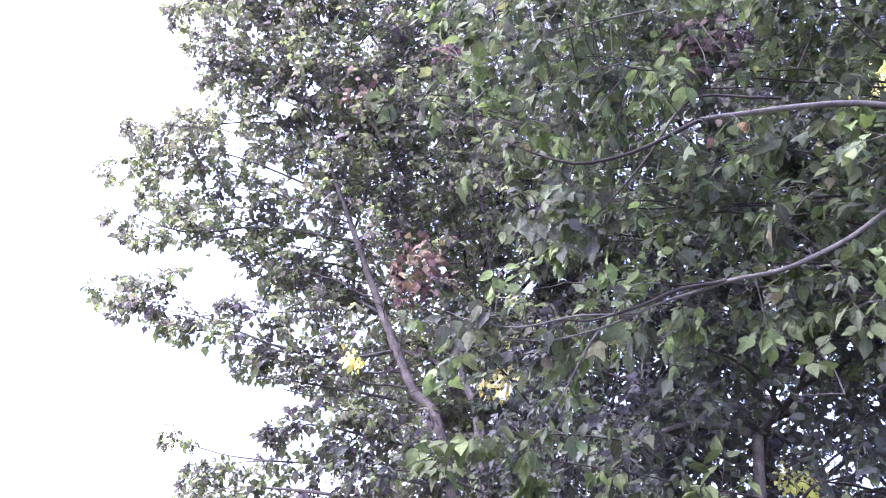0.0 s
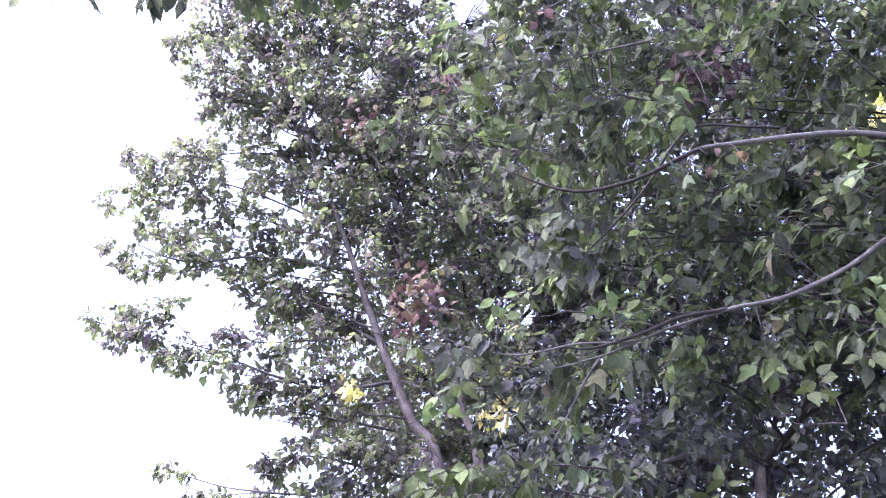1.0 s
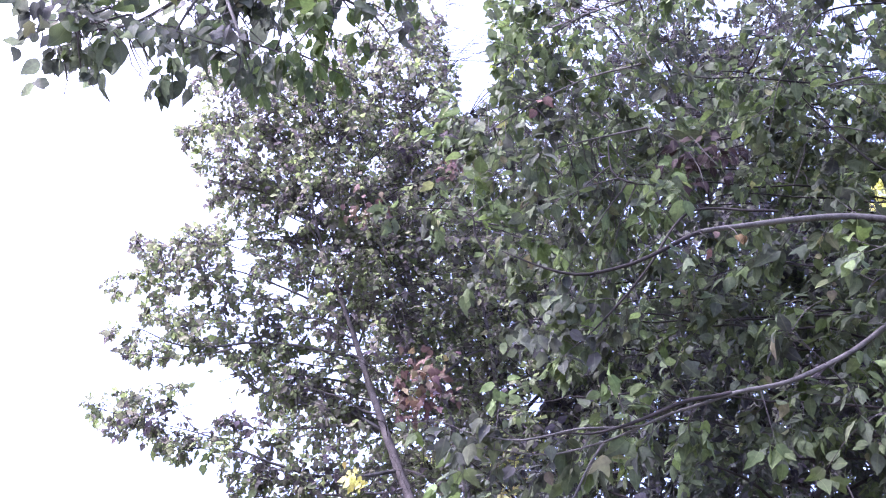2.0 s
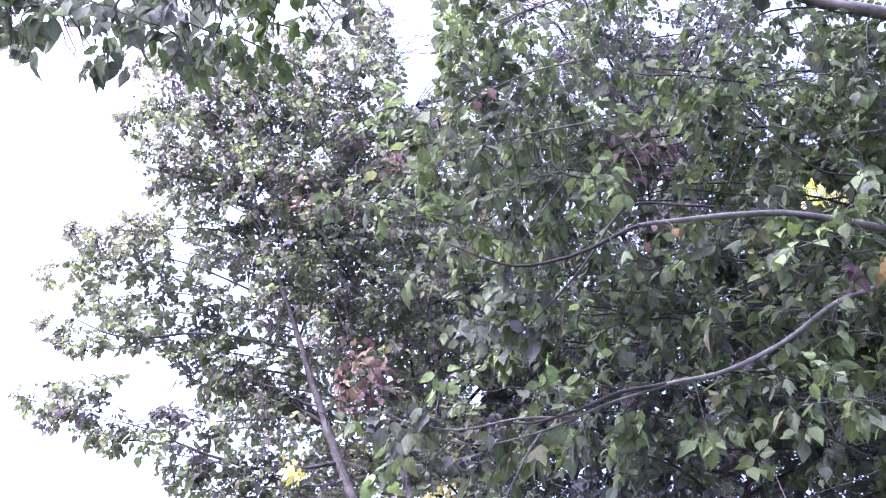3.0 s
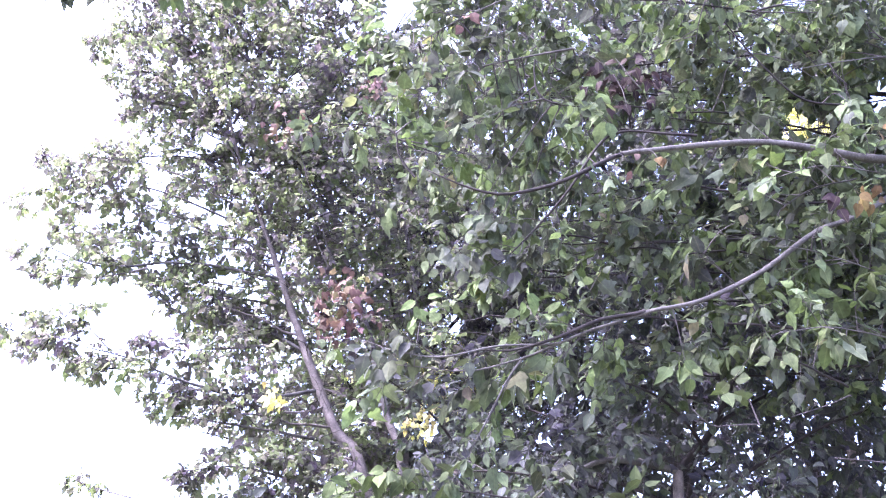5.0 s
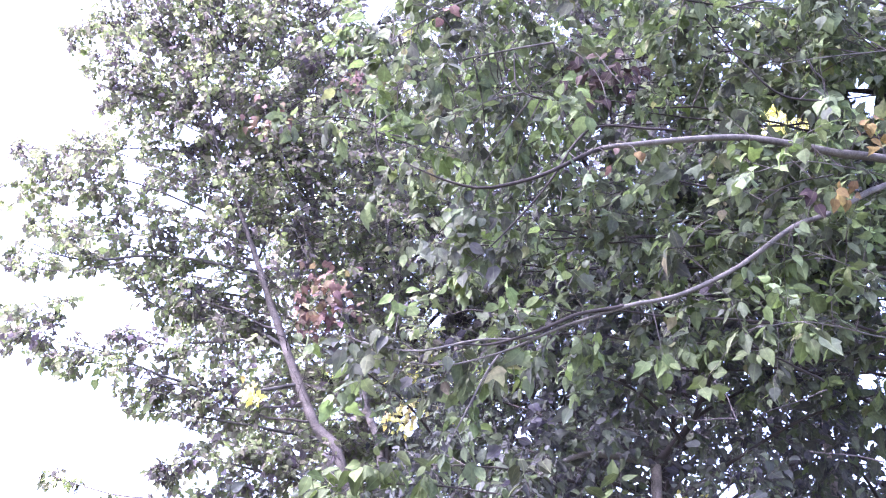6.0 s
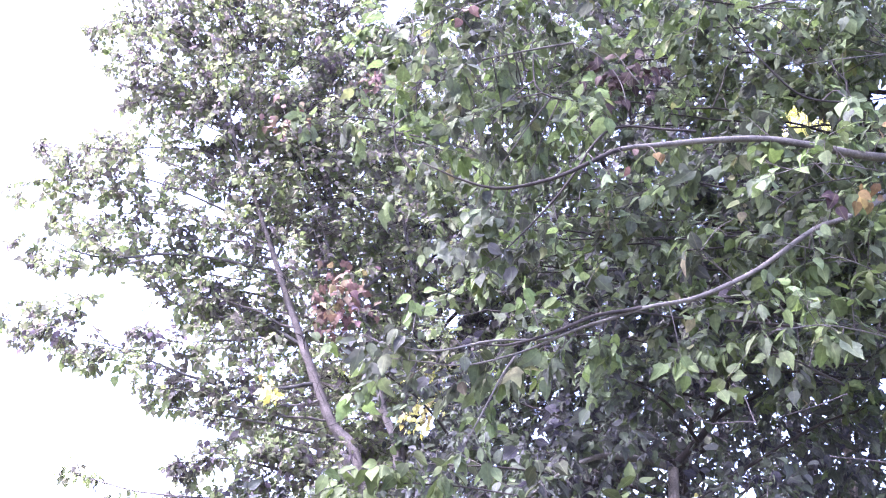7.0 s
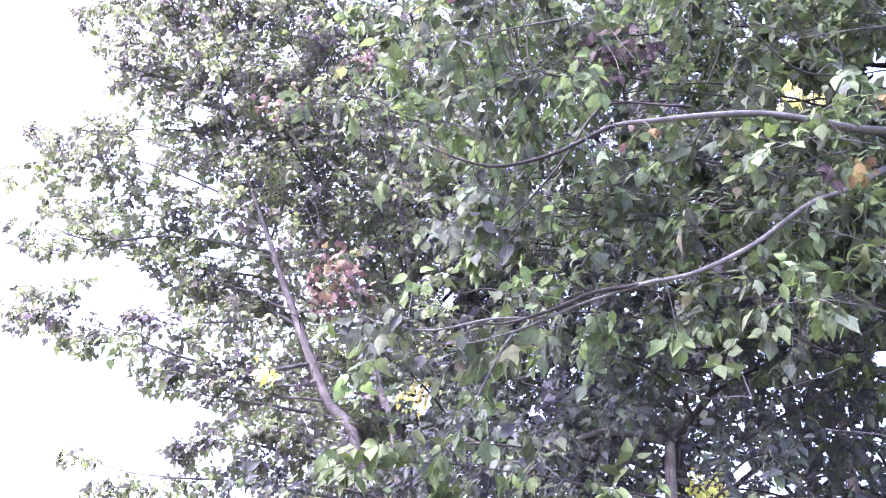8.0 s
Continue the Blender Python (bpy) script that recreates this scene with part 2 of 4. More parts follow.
FAR_SHAPES = [small_shape(*v) for v in ((0.3, 0.2, 0.6, 0.4, 0.1, 0.1, 0.5), (0.7, 0.4, 1.5, -0.8, -0.1, -0.15, 0.6), (0.1, 0.08, 0.2, 0.7, 0.0, 0.0, 0.2), (0.6, 0.5, 2.0, 0.2, 0.12, 0.2, 0.8), (0.4, 0.1, 0.4, -1.0, 0.05, 0.1, 0.3))]


# bearings from the path's middle: sideways and up, for each metre ahead
STAND = (0.09, 0.10, 1.62)
# open air between the two great crowns, and the gaps where the sky shows through all of them
GAPS = [(-0.056, 1.043, 0.040, 0.082), (-0.070, 1.168, 0.058, 0.106), (-0.043, 0.941, 0.031, 0.063), (-0.053, 0.881, 0.020, 0.021),
        (0.561, 0.965, 0.020, 0.022), (0.576, 0.925, 0.014, 0.018), (0.362, 1.022, 0.024, 0.013), (0.336, 1.039, 0.013, 0.016), (0.373, 1.089, 0.019, 0.017), (0.170, 1.032, 0.028, 0.019),
        (0.151, 0.984, 0.011, 0.026), (0.252, 0.953, 0.018, 0.017), (0.545, 0.796, 0.019, 0.011), (0.672, 0.742, 0.024, 0.040), (0.033, 0.387, 0.010, 0.015),
        (0.376, 0.170, 0.013, 0.014), (0.372, 0.149, 0.010, 0.009), (0.420, 0.143, 0.019, 0.011), (0.397, 0.156, 0.007, 0.006), (0.572, 0.306, 0.011, 0.016), (-0.001, 0.258, 0.014, 0.023)]
# pinholes of sky low between the trunks
GAPS += [(rng.uniform(0.24, 0.60), rng.uniform(0.13, 0.27), *rng.uniform(0.003, 0.006, 2)) for _ in range(80)]
pins = np.random.default_rng(5)
GAPS += [(pins.uniform(0.30, 0.66), pins.uniform(0.12, 0.25), *pins.uniform(0.003, 0.006, 2)) for _ in range(70)]
GAPS += [(pins.uniform(0.38, 0.70), pins.uniform(0.19, 0.34), *pins.uniform(0.003, 0.006, 2)) for _ in range(80)]
# a slim stem stands open below its fork, and sprays coloured sunlit yellow show far behind (bearing, rise, number of
# leaves)
SLIM = ((1.65 - STAND[0]) / (5.5 - STAND[1]), (2.66 - STAND[2]) / (5.5 - STAND[1]))
SUNLIT = [(0.530, 0.708, 90), (0.556, 0.704, 110), (0.574, 0.692, 60), (0.530, 0.681, 80), (0.552, 0.686, 50), (0.323, 0.149, 40), (0.336, 0.142, 60)]


def in_gap(u, w, gaps=None, share=1.0):
    """Which of the bearings (arrays) lie in a gap."""
    hit = np.zeros(np.shape(u), bool)
    for a, b, c, d in gaps or GAPS:
        hit |= ((u - a) / c) ** 2 + ((w - b) / d) ** 2 < share ** 2
    return hit


def before_open(u, w):
    """Which of the bearings (arrays) lie before the slim stem or a yellow spray."""
    return in_gap(u, w, [(u0, w0, 0.021, 0.017) for u0, w0, _ in SUNLIT]) | ((abs(u - SLIM[0]) < 0.013) & (w < SLIM[1]))


def inside(u, w, outline):
    """Which of the bearings (arrays) lie inside an outline."""
    hit = np.zeros(np.shape(u), bool)
    for (a, b), (c, d) in zip(outline, outline[1:] + outline[:1]):
        if b != d:
            hit ^= ((b > w) != (d > w)) & (u < a + (c - a) * (w - b) / (d - b))
    return hit


def ahead_of(u, w, y):
    """The place at a bearing, y metres ahead."""
    return (STAND[0] + u * (y - STAND[1]), y, STAND[2] + w * (y - STAND[1]))


class Tree:
    """Gathers a tree's limbs, twigs and leaves, then makes its parts."""

    def __init__(self, base, bark, twig_bark, leaf_mats, shapes, leaf_size, hang=(0.15, 1.1), gather=0.12, ruffle=0.6):
        self.base, self.bark, self.twig_bark, self.mats, self.shapes, self.size = np.array(base, float), bark, twig_bark, leaf_mats, shapes, leaf_size
        self.hang, self.gather, self.ruffle, self.hollows = hang, gather, ruffle, 0
        self.limbs, self.barks, self.twigs, self.leaves = [], [], [], []

    def limb(self, name, points, step=0.06, sides=8, wobble=0.012, bark=None):
        line = smooth_line(points, step)
        for i in range(1, len(line) - 1):
            line[i, :3] += np.array(noise.noise_vector(Vector(line[i, :3] * 3.1))) * wobble
        self.limbs.append((name, line, sides))
        self.barks.append(bark or self.bark)
        return line

    def leaf(self, at, ahead, face, size, mat):
        self.leaves.append((at, ahead, face, size, mat))

    def shoot(self, at, way, length, gap, mat=0, droop=0.5, side_shoots=0, radius=0.003, spread=1.0):
        """A leafy shoot that bends down along its way, its leaves by turns to both sides."""
        if self.hollows and at[1] > 3.0 and noise.noise(Vector(at) * 2.3) < self.hollows:
            return
        n = max(3, int(length / 0.07))
        p, d, line = np.array(at, float), unit(np.array(way, float)), []
        for i in range(n + 1):
            line.append((*p, radius * (1 - 0.75 * i / n)))
            d = unit(d + np.array((0, 0, -droop * 0.16)) + rng.normal(0, 0.10, 3))
            p = p + d * length / n
        line = np.array(line)
        self.twigs.append(line)
        count = max(2, int(length / gap))
        turn = rng.uniform(0, 6.28)
        for k in range(count + 1):
            s = (self.gather + (1 - self.gather) * k / count) * n
            i = min(int(s), n - 1)
            here = line[i, :3] + (line[i + 1, :3] - line[i, :3]) * (s - i)
            d = unit(line[i + 1, :3] - line[i, :3])
            side = unit(np.cross(d, (0, 0, 1)) + 1e-4)
            up = np.cross(side, d)
            w = turn + k * 2.6
            out = math.cos(w) * side + 0.5 * math.sin(w) * up
            ahead = unit(0.55 * d + spread * out + np.array((0, 0, -rng.uniform(*self.hang))) + rng.normal(0, 0.36, 3))
            face = np.array((0, 0, 1.0)) + 0.5 * out + rng.normal(0, self.ruffle, 3)
            face = unit(face - ahead * (face @ ahead))
            size = self.size * rng.uniform(0.45, 1.2) * (1.35 if rng.random() < 0.12 else 1)
            self.leaf(here + ahead * size * 0.28, ahead, face, size, mat)
        for _ in range(side_shoots):
            i = rng.integers(1, n)
            d = unit(line[i, :3] - line[i - 1, :3])
            self.shoot(line[i, :3], d + rng.normal(0, 0.65, 3), length * rng.uniform(0.35, 0.65), gap, mat, droop, 0, radius * 0.6, spread)

    def clothe(self, line, start, every, length, gap, mat=0, sides=1, reach=1.0, lift=0.25, droop=0.5, taper=0.55, push=0.0):
        """Shoots all along a limb from the share start of its length, shorter towards the tip."""
        run = np.r_[0, np.cumsum(np.linalg.norm(np.diff(line[:, :3], axis=0), axis=1))]
        s = start * run[-1]
        while s <= run[-1]:
            i = min(int(np.searchsorted(run, s)), len(line) - 1)
            d = unit(line[i, :3] - line[max(i - 1, 0), :3])
            r = rng.normal(0, 1, 3)
            r = unit(r - d * (r @ d))
            share = s / run[-1]
            way = 0.55 * d + reach * r + np.array((0, push, lift))
            kind = mat if not callable(mat) else mat(line[i, :3])
            self.shoot(line[i, :3], way, length * rng.uniform(0.55, 1.25) * (1 - taper * share), gap, kind, droop, sides)
            s += every * rng.uniform(0.5, 1.5)
        kind = mat if not callable(mat) else mat(line[-1, :3])
        self.shoot(line[-1, :3], line[-1, :3] - line[-3, :3], length * (1 - taper) * 0.6, gap, kind, droop, sides)

    def open_up(self, at, wide, high, deep):
        """A gap in the leaves on the near side of a place."""
        self.leaves = [leaf for leaf in self.leaves if not (at[1] - deep < leaf[0][1] < at[1] + 0.1 and math.hypot((leaf[0][0] - at[0]) / wide, (leaf[0][2] - at[2]) / high) < 1)]

    def fill(self, count, outline, near, far, length, gap, mat=0, reach=1.2, sides=1, droop=0.6):
        """Leafy side branches, each from the nearest limb, that fill the crown inside an outline of bearings."""
        box = np.array(outline)
        wood = np.vstack([line[:, :3] for _, line, _ in self.limbs])
        made = 0
        while made < count:
            u, w = rng.uniform(box.min(axis=0), box.max(axis=0))
            if not inside(u, w, outline) or in_gap(u, w):
                continue
            made += 1
            y = rng.uniform(near, far)
            at = np.array((STAND[0] + u * (y - STAND[1]), y, STAND[2] + w * (y - STAND[1])))
            gaps = np.linalg.norm((wood - at) * (1, 1, 1.3), axis=1)
            root = wood[np.argmin(gaps)]
            if gaps.min() > reach or self.hollows and y > 3.0 and noise.noise(Vector(at) * 2.3) < self.hollows:
                continue
            mid = (root + at) / 2 + np.array((0, 0, 0.05 * gaps.min())) + rng.normal(0, 0.05 * gaps.min(), 3)
            self.twigs.append(smooth_line([(*root, 0.005), (*mid, 0.0038), (*at, 0.003)], 0.08))
            kind = mat(at) if callable(mat) else mat
            self.shoot(at, unit(at - mid) + rng.normal(0, 0.4, 3), length * rng.uniform(0.6, 1.3), gap, kind, droop, sides)

    def trim(self, keep):
        """Leaves the leaves that keep() lets stand, by their bearing and height over it."""
        at = np.array([leaf[0] for leaf in self.leaves])
        d = at[:, 1] - STAND[1]
        stay = keep((at[:, 0] - STAND[0]) / d, (at[:, 2] - STAND[2]) / d)
        self.leaves = [leaf for leaf, stands in zip(self.leaves, stay) if stands]

    def spray(self, at, mat, count, size, spread=0.03, toward=(0, -0.25, -0.8)):
        """A few leaves of one tint on a short twig that springs from the nearest limb."""
        at = np.array(at, float)
        near = min((line[np.argmin(np.linalg.norm(line[:, :3] - at, axis=1))] for _, line, _ in self.limbs), key=lambda p: np.linalg.norm(p[:3] - at))
        mid = (near[:3] + at) / 2 + np.array((0, 0, 0.03))
        self.twigs.append(smooth_line([(*near[:3], 0.003), (*mid, 0.0022), (*at, 0.0015)], 0.05))
        for k in range(count):
            ahead = unit(np.array(toward) + rng.normal(0, 0.5, 3))
            face = np.array((0, -0.9, 0.3)) + rng.normal(0, 0.5, 3)
            face = unit(face - ahead * (face @ ahead))
            s = size * rng.uniform(0.8, 1.15)
            self.leaf(at + rng.normal(0, spread, 3) * (count > 1) + ahead * s * 0.2, ahead, face, s, mat)

    def build(self, name, label, singles, single_zone):
        """The thing: an Empty at the foot of the trunk, with trunk, branches, twigs, single leaves and the rest of the crown."""
        root = new(name)
        root.location = self.base
        tagged(root, label, "tree", "trees")
        for (part_name, line, sides), bark in zip(self.limbs, self.barks):
            v, f = tube(line, sides, 0.18)
            mesh_object(part_name, v, f, [bark], root, self.base)
        verts, faces = [], []
        for line in self.twigs:
            v, f = tube(line, 3)
            faces += [tuple(i + len(verts) for i in face) for face in f]
            verts += v
        tagged(mesh_object("twig_growth", verts, faces, [self.twig_bark], root, self.base), kind="stuff")
        order = sorted(range(len(self.leaves)), key=lambda i: self.leaves[i][0][1])
        alone = [i for i in order if single_zone(self.leaves[i][0])][:singles]
        shared = {}
        for i in alone:
            at, ahead, face, size, mat = self.leaves[i]
            key = (i % len(self.shapes), mat)
            if key not in shared:
                v, f, uv = self.shapes[key[0]]
                flat = [uv[k] for poly in f for k in poly]
                ob = mesh_object("leaf", v, f, [self.mats[mat]], root, uv=flat)
                shared[key] = ob.data
            else:
                ob = new("leaf", shared[key])
                ob.parent = root
            right = np.cross(ahead, face)
            m = Matrix(np.c_[np.c_[right, ahead, face] * size, at - self.base].tolist() + [[0, 0, 0, 1]])
            ob.matrix_local = m
        taken = set(alone)
        rest = [i for i in range(len(self.leaves)) if i not in taken]
        vs, fs, uvs, slots, n = [], [], [], [], 0
        for which, (v, f, uv) in enumerate(self.shapes):
            own = [i for i in rest if i % len(self.shapes) == which]
            if not own:
                continue
            at, ahead, face = (np.array([self.leaves[i][k] for i in own]) for k in range(3))
            size, mat = np.array([self.leaves[i][3] for i in own]), [self.leaves[i][4] for i in own]
            right = np.cross(ahead, face)
            co = at[:, None] + size[:, None, None] * (v[None, :, :1] * right[:, None] + v[None, :, 1:2] * ahead[:, None] + v[None, :, 2:] * face[:, None])
            vs.append(co.reshape(-1, 3))
            flat_uv = np.array([uv[k] for poly in f for k in poly])
            for j in range(len(own)):
                fs += [tuple(k + n for k in poly) for poly in f]
                n += len(v)
            slots += [m for m in mat for _ in f]
            uvs.append(np.tile(flat_uv, (len(own), 1)))
        tagged(mesh_object("crown", np.vstack(vs), fs, self.mats, root, self.base, slots, np.vstack(uvs)), kind="stuff")
        return root


# ---- ground ----
def ground():
    n, half = 60, 1500.0
    axis = np.sign(np.linspace(-1, 1, n)) * np.abs(np.linspace(-1, 1, n)) ** 3 * half
    verts = [(x, y, 0.05 * noise.noise(Vector((x * 0.2, y * 0.2, 0)))) for y in axis for x in axis]
    faces = [(j * n + i, j * n + i + 1, (j + 1) * n + i + 1, (j + 1) * n + i) for j in range(n - 1) for i in range(n - 1)]
    tagged(mesh_object("ground", verts, faces, [ground_material()]), "rough dry grass ground under the trees", "ground", kind="structure")


ground()


# ---- the many-stemmed tree against the open sky ----
def near_any(p, places):
    return any(np.linalg.norm(p - np.array(q[:3])) < q[3] for q in places)


RED_SPOTS = [(-1.3, 7.1, 6.3, 0.12), (-0.62, 7.3, 4.45, 0.22)]


def stem_tint(p):
    if near_any(p, RED_SPOTS):
        return 1
    return 0


# the crown's outline and the gaps in it, as bearings
CROWN = [(0.3, 1.3), (-0.231, 1.3), (-0.263, 1.057), (-0.336, 1.031), (-0.367, 0.979), (-0.484, 1.011), (-0.519, 0.929), (-0.526, 0.853), (-0.469, 0.753), (-0.470, 0.717), (-0.438, 0.662),
         (-0.486, 0.665), (-0.485, 0.622), (-0.549, 0.659), (-0.549, 0.626), (-0.510, 0.591), (-0.575, 0.585), (-0.574, 0.563), (-0.529, 0.507), (-0.552, 0.501), (-0.552, 0.486), (-0.498, 0.437),
         (-0.413, 0.445), (-0.364, 0.398), (-0.351, 0.364), (-0.418, 0.417), (-0.497, 0.407), (-0.566, 0.394), (-0.528, 0.349), (-0.493, 0.335), (-0.410, 0.307), (-0.361, 0.299), (-0.348, 0.266),
         (-0.241, 0.244), (-0.204, 0.212), (-0.219, 0.229), (-0.266, 0.229), (-0.305, 0.193), (-0.300, 0.163), (-0.390, 0.169), (-0.400, 0.0), (0.3, 0.0)]
CROWN_GAPS = [(-0.307, 0.664, 0.022, 0.017), (-0.277, 0.692, 0.016, 0.018), (-0.383, 0.638, 0.016, 0.024), (-0.372, 0.595, 0.022, 0.028), (-0.318, 0.555, 0.022, 0.020), (-0.284, 0.533, 0.019, 0.016), (-0.259, 0.494, 0.011, 0.008),
              (-0.390, 0.439, 0.022, 0.012), (-0.201, 0.775, 0.013, 0.010), (-0.135, 0.332, 0.010, 0.013), (-0.166, 1.043, 0.010, 0.043), (-0.131, 0.917, 0.018, 0.015), (-0.159, 0.953, 0.009, 0.023), (-0.393, 0.389, 0.042, 0.030), (-0.372, 0.423, 0.020, 0.020)]
LONE_TIP = [(-0.395, 0.197, 0.036, 0.022)]
tree = Tree((-0.15, 7.6, 0), BARK_STEM, BARK_SHADED, [HAZED_GREEN, RED, SUNLIT_YELLOW], FAR_SHAPES, 0.067, (-0.1, 1.1))
# three stems from one foot, and the limbs that they carry
stem_a = tree.limb("trunk", [(-0.05, 7.55, 0.0, 0.10), (-0.12, 7.5, 1.2, 0.075), (-0.47, 7.50, 3.05, 0.048), (-0.74, 7.50, 3.48, 0.045), (-1.04, 7.50, 4.18, 0.038), (-1.34, 7.50, 4.94, 0.030), (-1.63, 7.50, 5.70, 0.021), (-1.91, 7.50, 6.38, 0.017), (-2.12, 7.50, 7.35, 0.014), (-2.14, 7.50, 8.36, 0.012), (-2.14, 7.50, 8.99, 0.006)], sides=12)
stem_b = tree.limb("trunk", [(-0.15, 7.7, 0.0, 0.09), (-0.08, 7.7, 1.5, 0.065), (-0.14, 7.70, 3.09, 0.040), (-0.28, 7.80, 3.66, 0.036), (-0.50, 7.90, 4.52, 0.032), (-0.84, 8.00, 5.59, 0.029), (-1.05, 8.00, 6.55, 0.024), (-1.22, 8.00, 7.74, 0.019), (-1.10, 8.00, 9.19, 0.012), (-1.09, 8.00, 10.54, 0.005)], sides=12)
stem_c = tree.limb("trunk", [(0.0, 7.75, 0.0, 0.07), (0.0, 7.7, 1.5, 0.045), (-0.11, 7.70, 3.09, 0.035), (-0.12, 8.20, 3.77, 0.030), (0.00, 8.40, 4.70, 0.025), (-0.19, 8.40, 6.05, 0.020), (-0.49, 8.30, 7.54, 0.015), (-0.66, 8.20, 8.70, 0.008), (-0.64, 8.20, 9.18, 0.004)], sides=12)
for line, start in ((stem_a, 0.22), (stem_b, 0.22), (stem_c, 0.22)):
    tree.clothe(line, start, 0.055, 0.6, 0.027, stem_tint, 2, lift=0.1, push=0.9)
great = {}
great["l1"] = tree.limb("branch", [(-1.34, 7.50, 4.94, 0.0180), (-2.21, 7.30, 5.01, 0.0132), (-2.79, 7.20, 4.92, 0.0108), (-3.07, 7.10, 4.92, 0.0084), (-3.40, 7.00, 5.03, 0.0048), (-3.69, 7.00, 5.03, 0.0030)], bark=BARK_PALE)
great["l2"] = tree.limb("branch", [(-1.04, 7.50, 4.18, 0.0180), (-1.49, 7.60, 4.45, 0.0132), (-2.04, 7.60, 4.51, 0.0108), (-2.49, 7.60, 4.75, 0.0078), (-2.74, 7.50, 4.94, 0.0036)], bark=BARK_PALE)
great["l3"] = tree.limb("branch", [(-0.91, 7.50, 3.83, 0.0180), (-1.40, 7.20, 3.67, 0.0156), (-1.87, 7.10, 3.74, 0.0132), (-2.21, 7.00, 3.85, 0.0096), (-2.62, 7.00, 4.00, 0.0060), (-3.09, 6.90, 4.08, 0.0036), (-3.63, 6.90, 4.22, 0.0030)], bark=BARK_PALE)
great["l4"] = tree.limb("branch", [(-1.21, 7.50, 4.65, 0.0150), (-1.76, 7.70, 4.81, 0.0120), (-2.23, 7.80, 4.95, 0.0096), (-2.60, 7.80, 5.08, 0.0072), (-3.29, 7.90, 5.38, 0.0036), (-3.67, 7.90, 5.78, 0.0030)], bark=BARK_PALE)
great["l5"] = tree.limb("branch", [(-1.52, 7.50, 5.37, 0.0150), (-2.10, 7.40, 5.64, 0.0108), (-2.73, 7.30, 5.84, 0.0072), (-3.41, 7.20, 5.75, 0.0036), (-3.93, 7.20, 5.66, 0.0030)], bark=BARK_PALE)
great["l6"] = tree.limb("branch", [(-1.75, 7.50, 5.96, 0.0150), (-2.36, 7.60, 6.37, 0.0096), (-3.02, 7.60, 6.36, 0.0072), (-3.49, 7.60, 6.29, 0.0036), (-3.84, 7.60, 6.34, 0.0030)], bark=BARK_PALE)
great["l7"] = tree.limb("branch", [(-1.91, 7.50, 6.38, 0.0120), (-2.36, 7.30, 6.90, 0.0084), (-2.93, 7.20, 7.20, 0.0048), (-3.39, 7.20, 7.12, 0.0030)], bark=BARK_PALE)
great["l8"] = tree.limb("branch", [(-2.12, 7.50, 7.35, 0.0120), (-2.71, 7.60, 8.01, 0.0072), (-3.27, 7.60, 8.14, 0.0048), (-3.71, 7.60, 7.97, 0.0030)], bark=BARK_PALE)
great["l9"] = tree.limb("branch", [(-2.14, 7.50, 8.10, 0.0090), (-2.61, 7.40, 8.53, 0.0060), (-3.11, 7.40, 8.76, 0.0036), (-3.69, 7.40, 8.58, 0.0030)], bark=BARK_PALE)
great["l10"] = tree.limb("branch", [(-1.16, 8.00, 7.32, 0.0120), (-1.51, 7.60, 7.84, 0.0084), (-1.69, 7.50, 8.62, 0.0048), (-1.62, 7.50, 9.37, 0.0030)], bark=BARK_PALE)
great["l11"] = tree.limb("branch", [(-1.09, 8.00, 6.70, 0.0120), (-0.66, 7.90, 7.33, 0.0072), (-0.55, 7.90, 8.09, 0.0048), (-0.32, 7.90, 8.35, 0.0030)], bark=BARK_PALE)
great["l12"] = tree.limb("branch", [(-0.68, 7.50, 3.33, 0.0180), (-1.08, 7.20, 3.35, 0.0132), (-1.60, 7.10, 3.42, 0.0084), (-1.91, 7.00, 3.45, 0.0048), (-2.15, 7.00, 3.48, 0.0030)], bark=BARK_PALE)
great["l13"] = tree.limb("branch", [(-0.42, 7.50, 2.87, 0.0180), (-1.01, 7.20, 2.97, 0.0132), (-1.51, 7.10, 3.06, 0.0072), (-1.87, 7.00, 3.01, 0.0030)], bark=BARK_PALE)
great["l14"] = tree.limb("branch", [(-0.91, 8.00, 5.83, 0.0120), (-1.10, 7.40, 6.04, 0.0084), (-1.34, 7.20, 6.46, 0.0048), (-1.47, 7.20, 6.97, 0.0030)], bark=BARK_PALE)
great["l15"] = tree.limb("branch", [(-0.50, 7.90, 4.52, 0.0120), (-0.68, 7.30, 4.63, 0.0084), (-0.90, 7.20, 5.04, 0.0048), (-1.10, 7.20, 5.53, 0.0030)], bark=BARK_PALE)
great["l16"] = tree.limb("branch", [(-0.37, 7.90, 4.06, 0.0120), (0.06, 7.80, 4.48, 0.0084), (0.34, 7.80, 4.84, 0.0048), (0.52, 7.80, 5.33, 0.0030)], bark=BARK_PALE)
great["l17"] = tree.limb("branch", [(-0.36, 7.50, 2.60, 0.0180), (-1.03, 7.20, 2.68, 0.0132), (-1.61, 7.10, 2.75, 0.0084), (-2.03, 7.00, 2.73, 0.0048), (-2.33, 7.00, 2.67, 0.0030)], bark=BARK_PALE)
for key, line in great.items():
    tree.clothe(line, 0.2, 0.065, 0.42, 0.027, stem_tint, 2, taper=0.6, push=0.45, lift=-0.2 if key in ("l1", "l3", "l6") else 0.1)
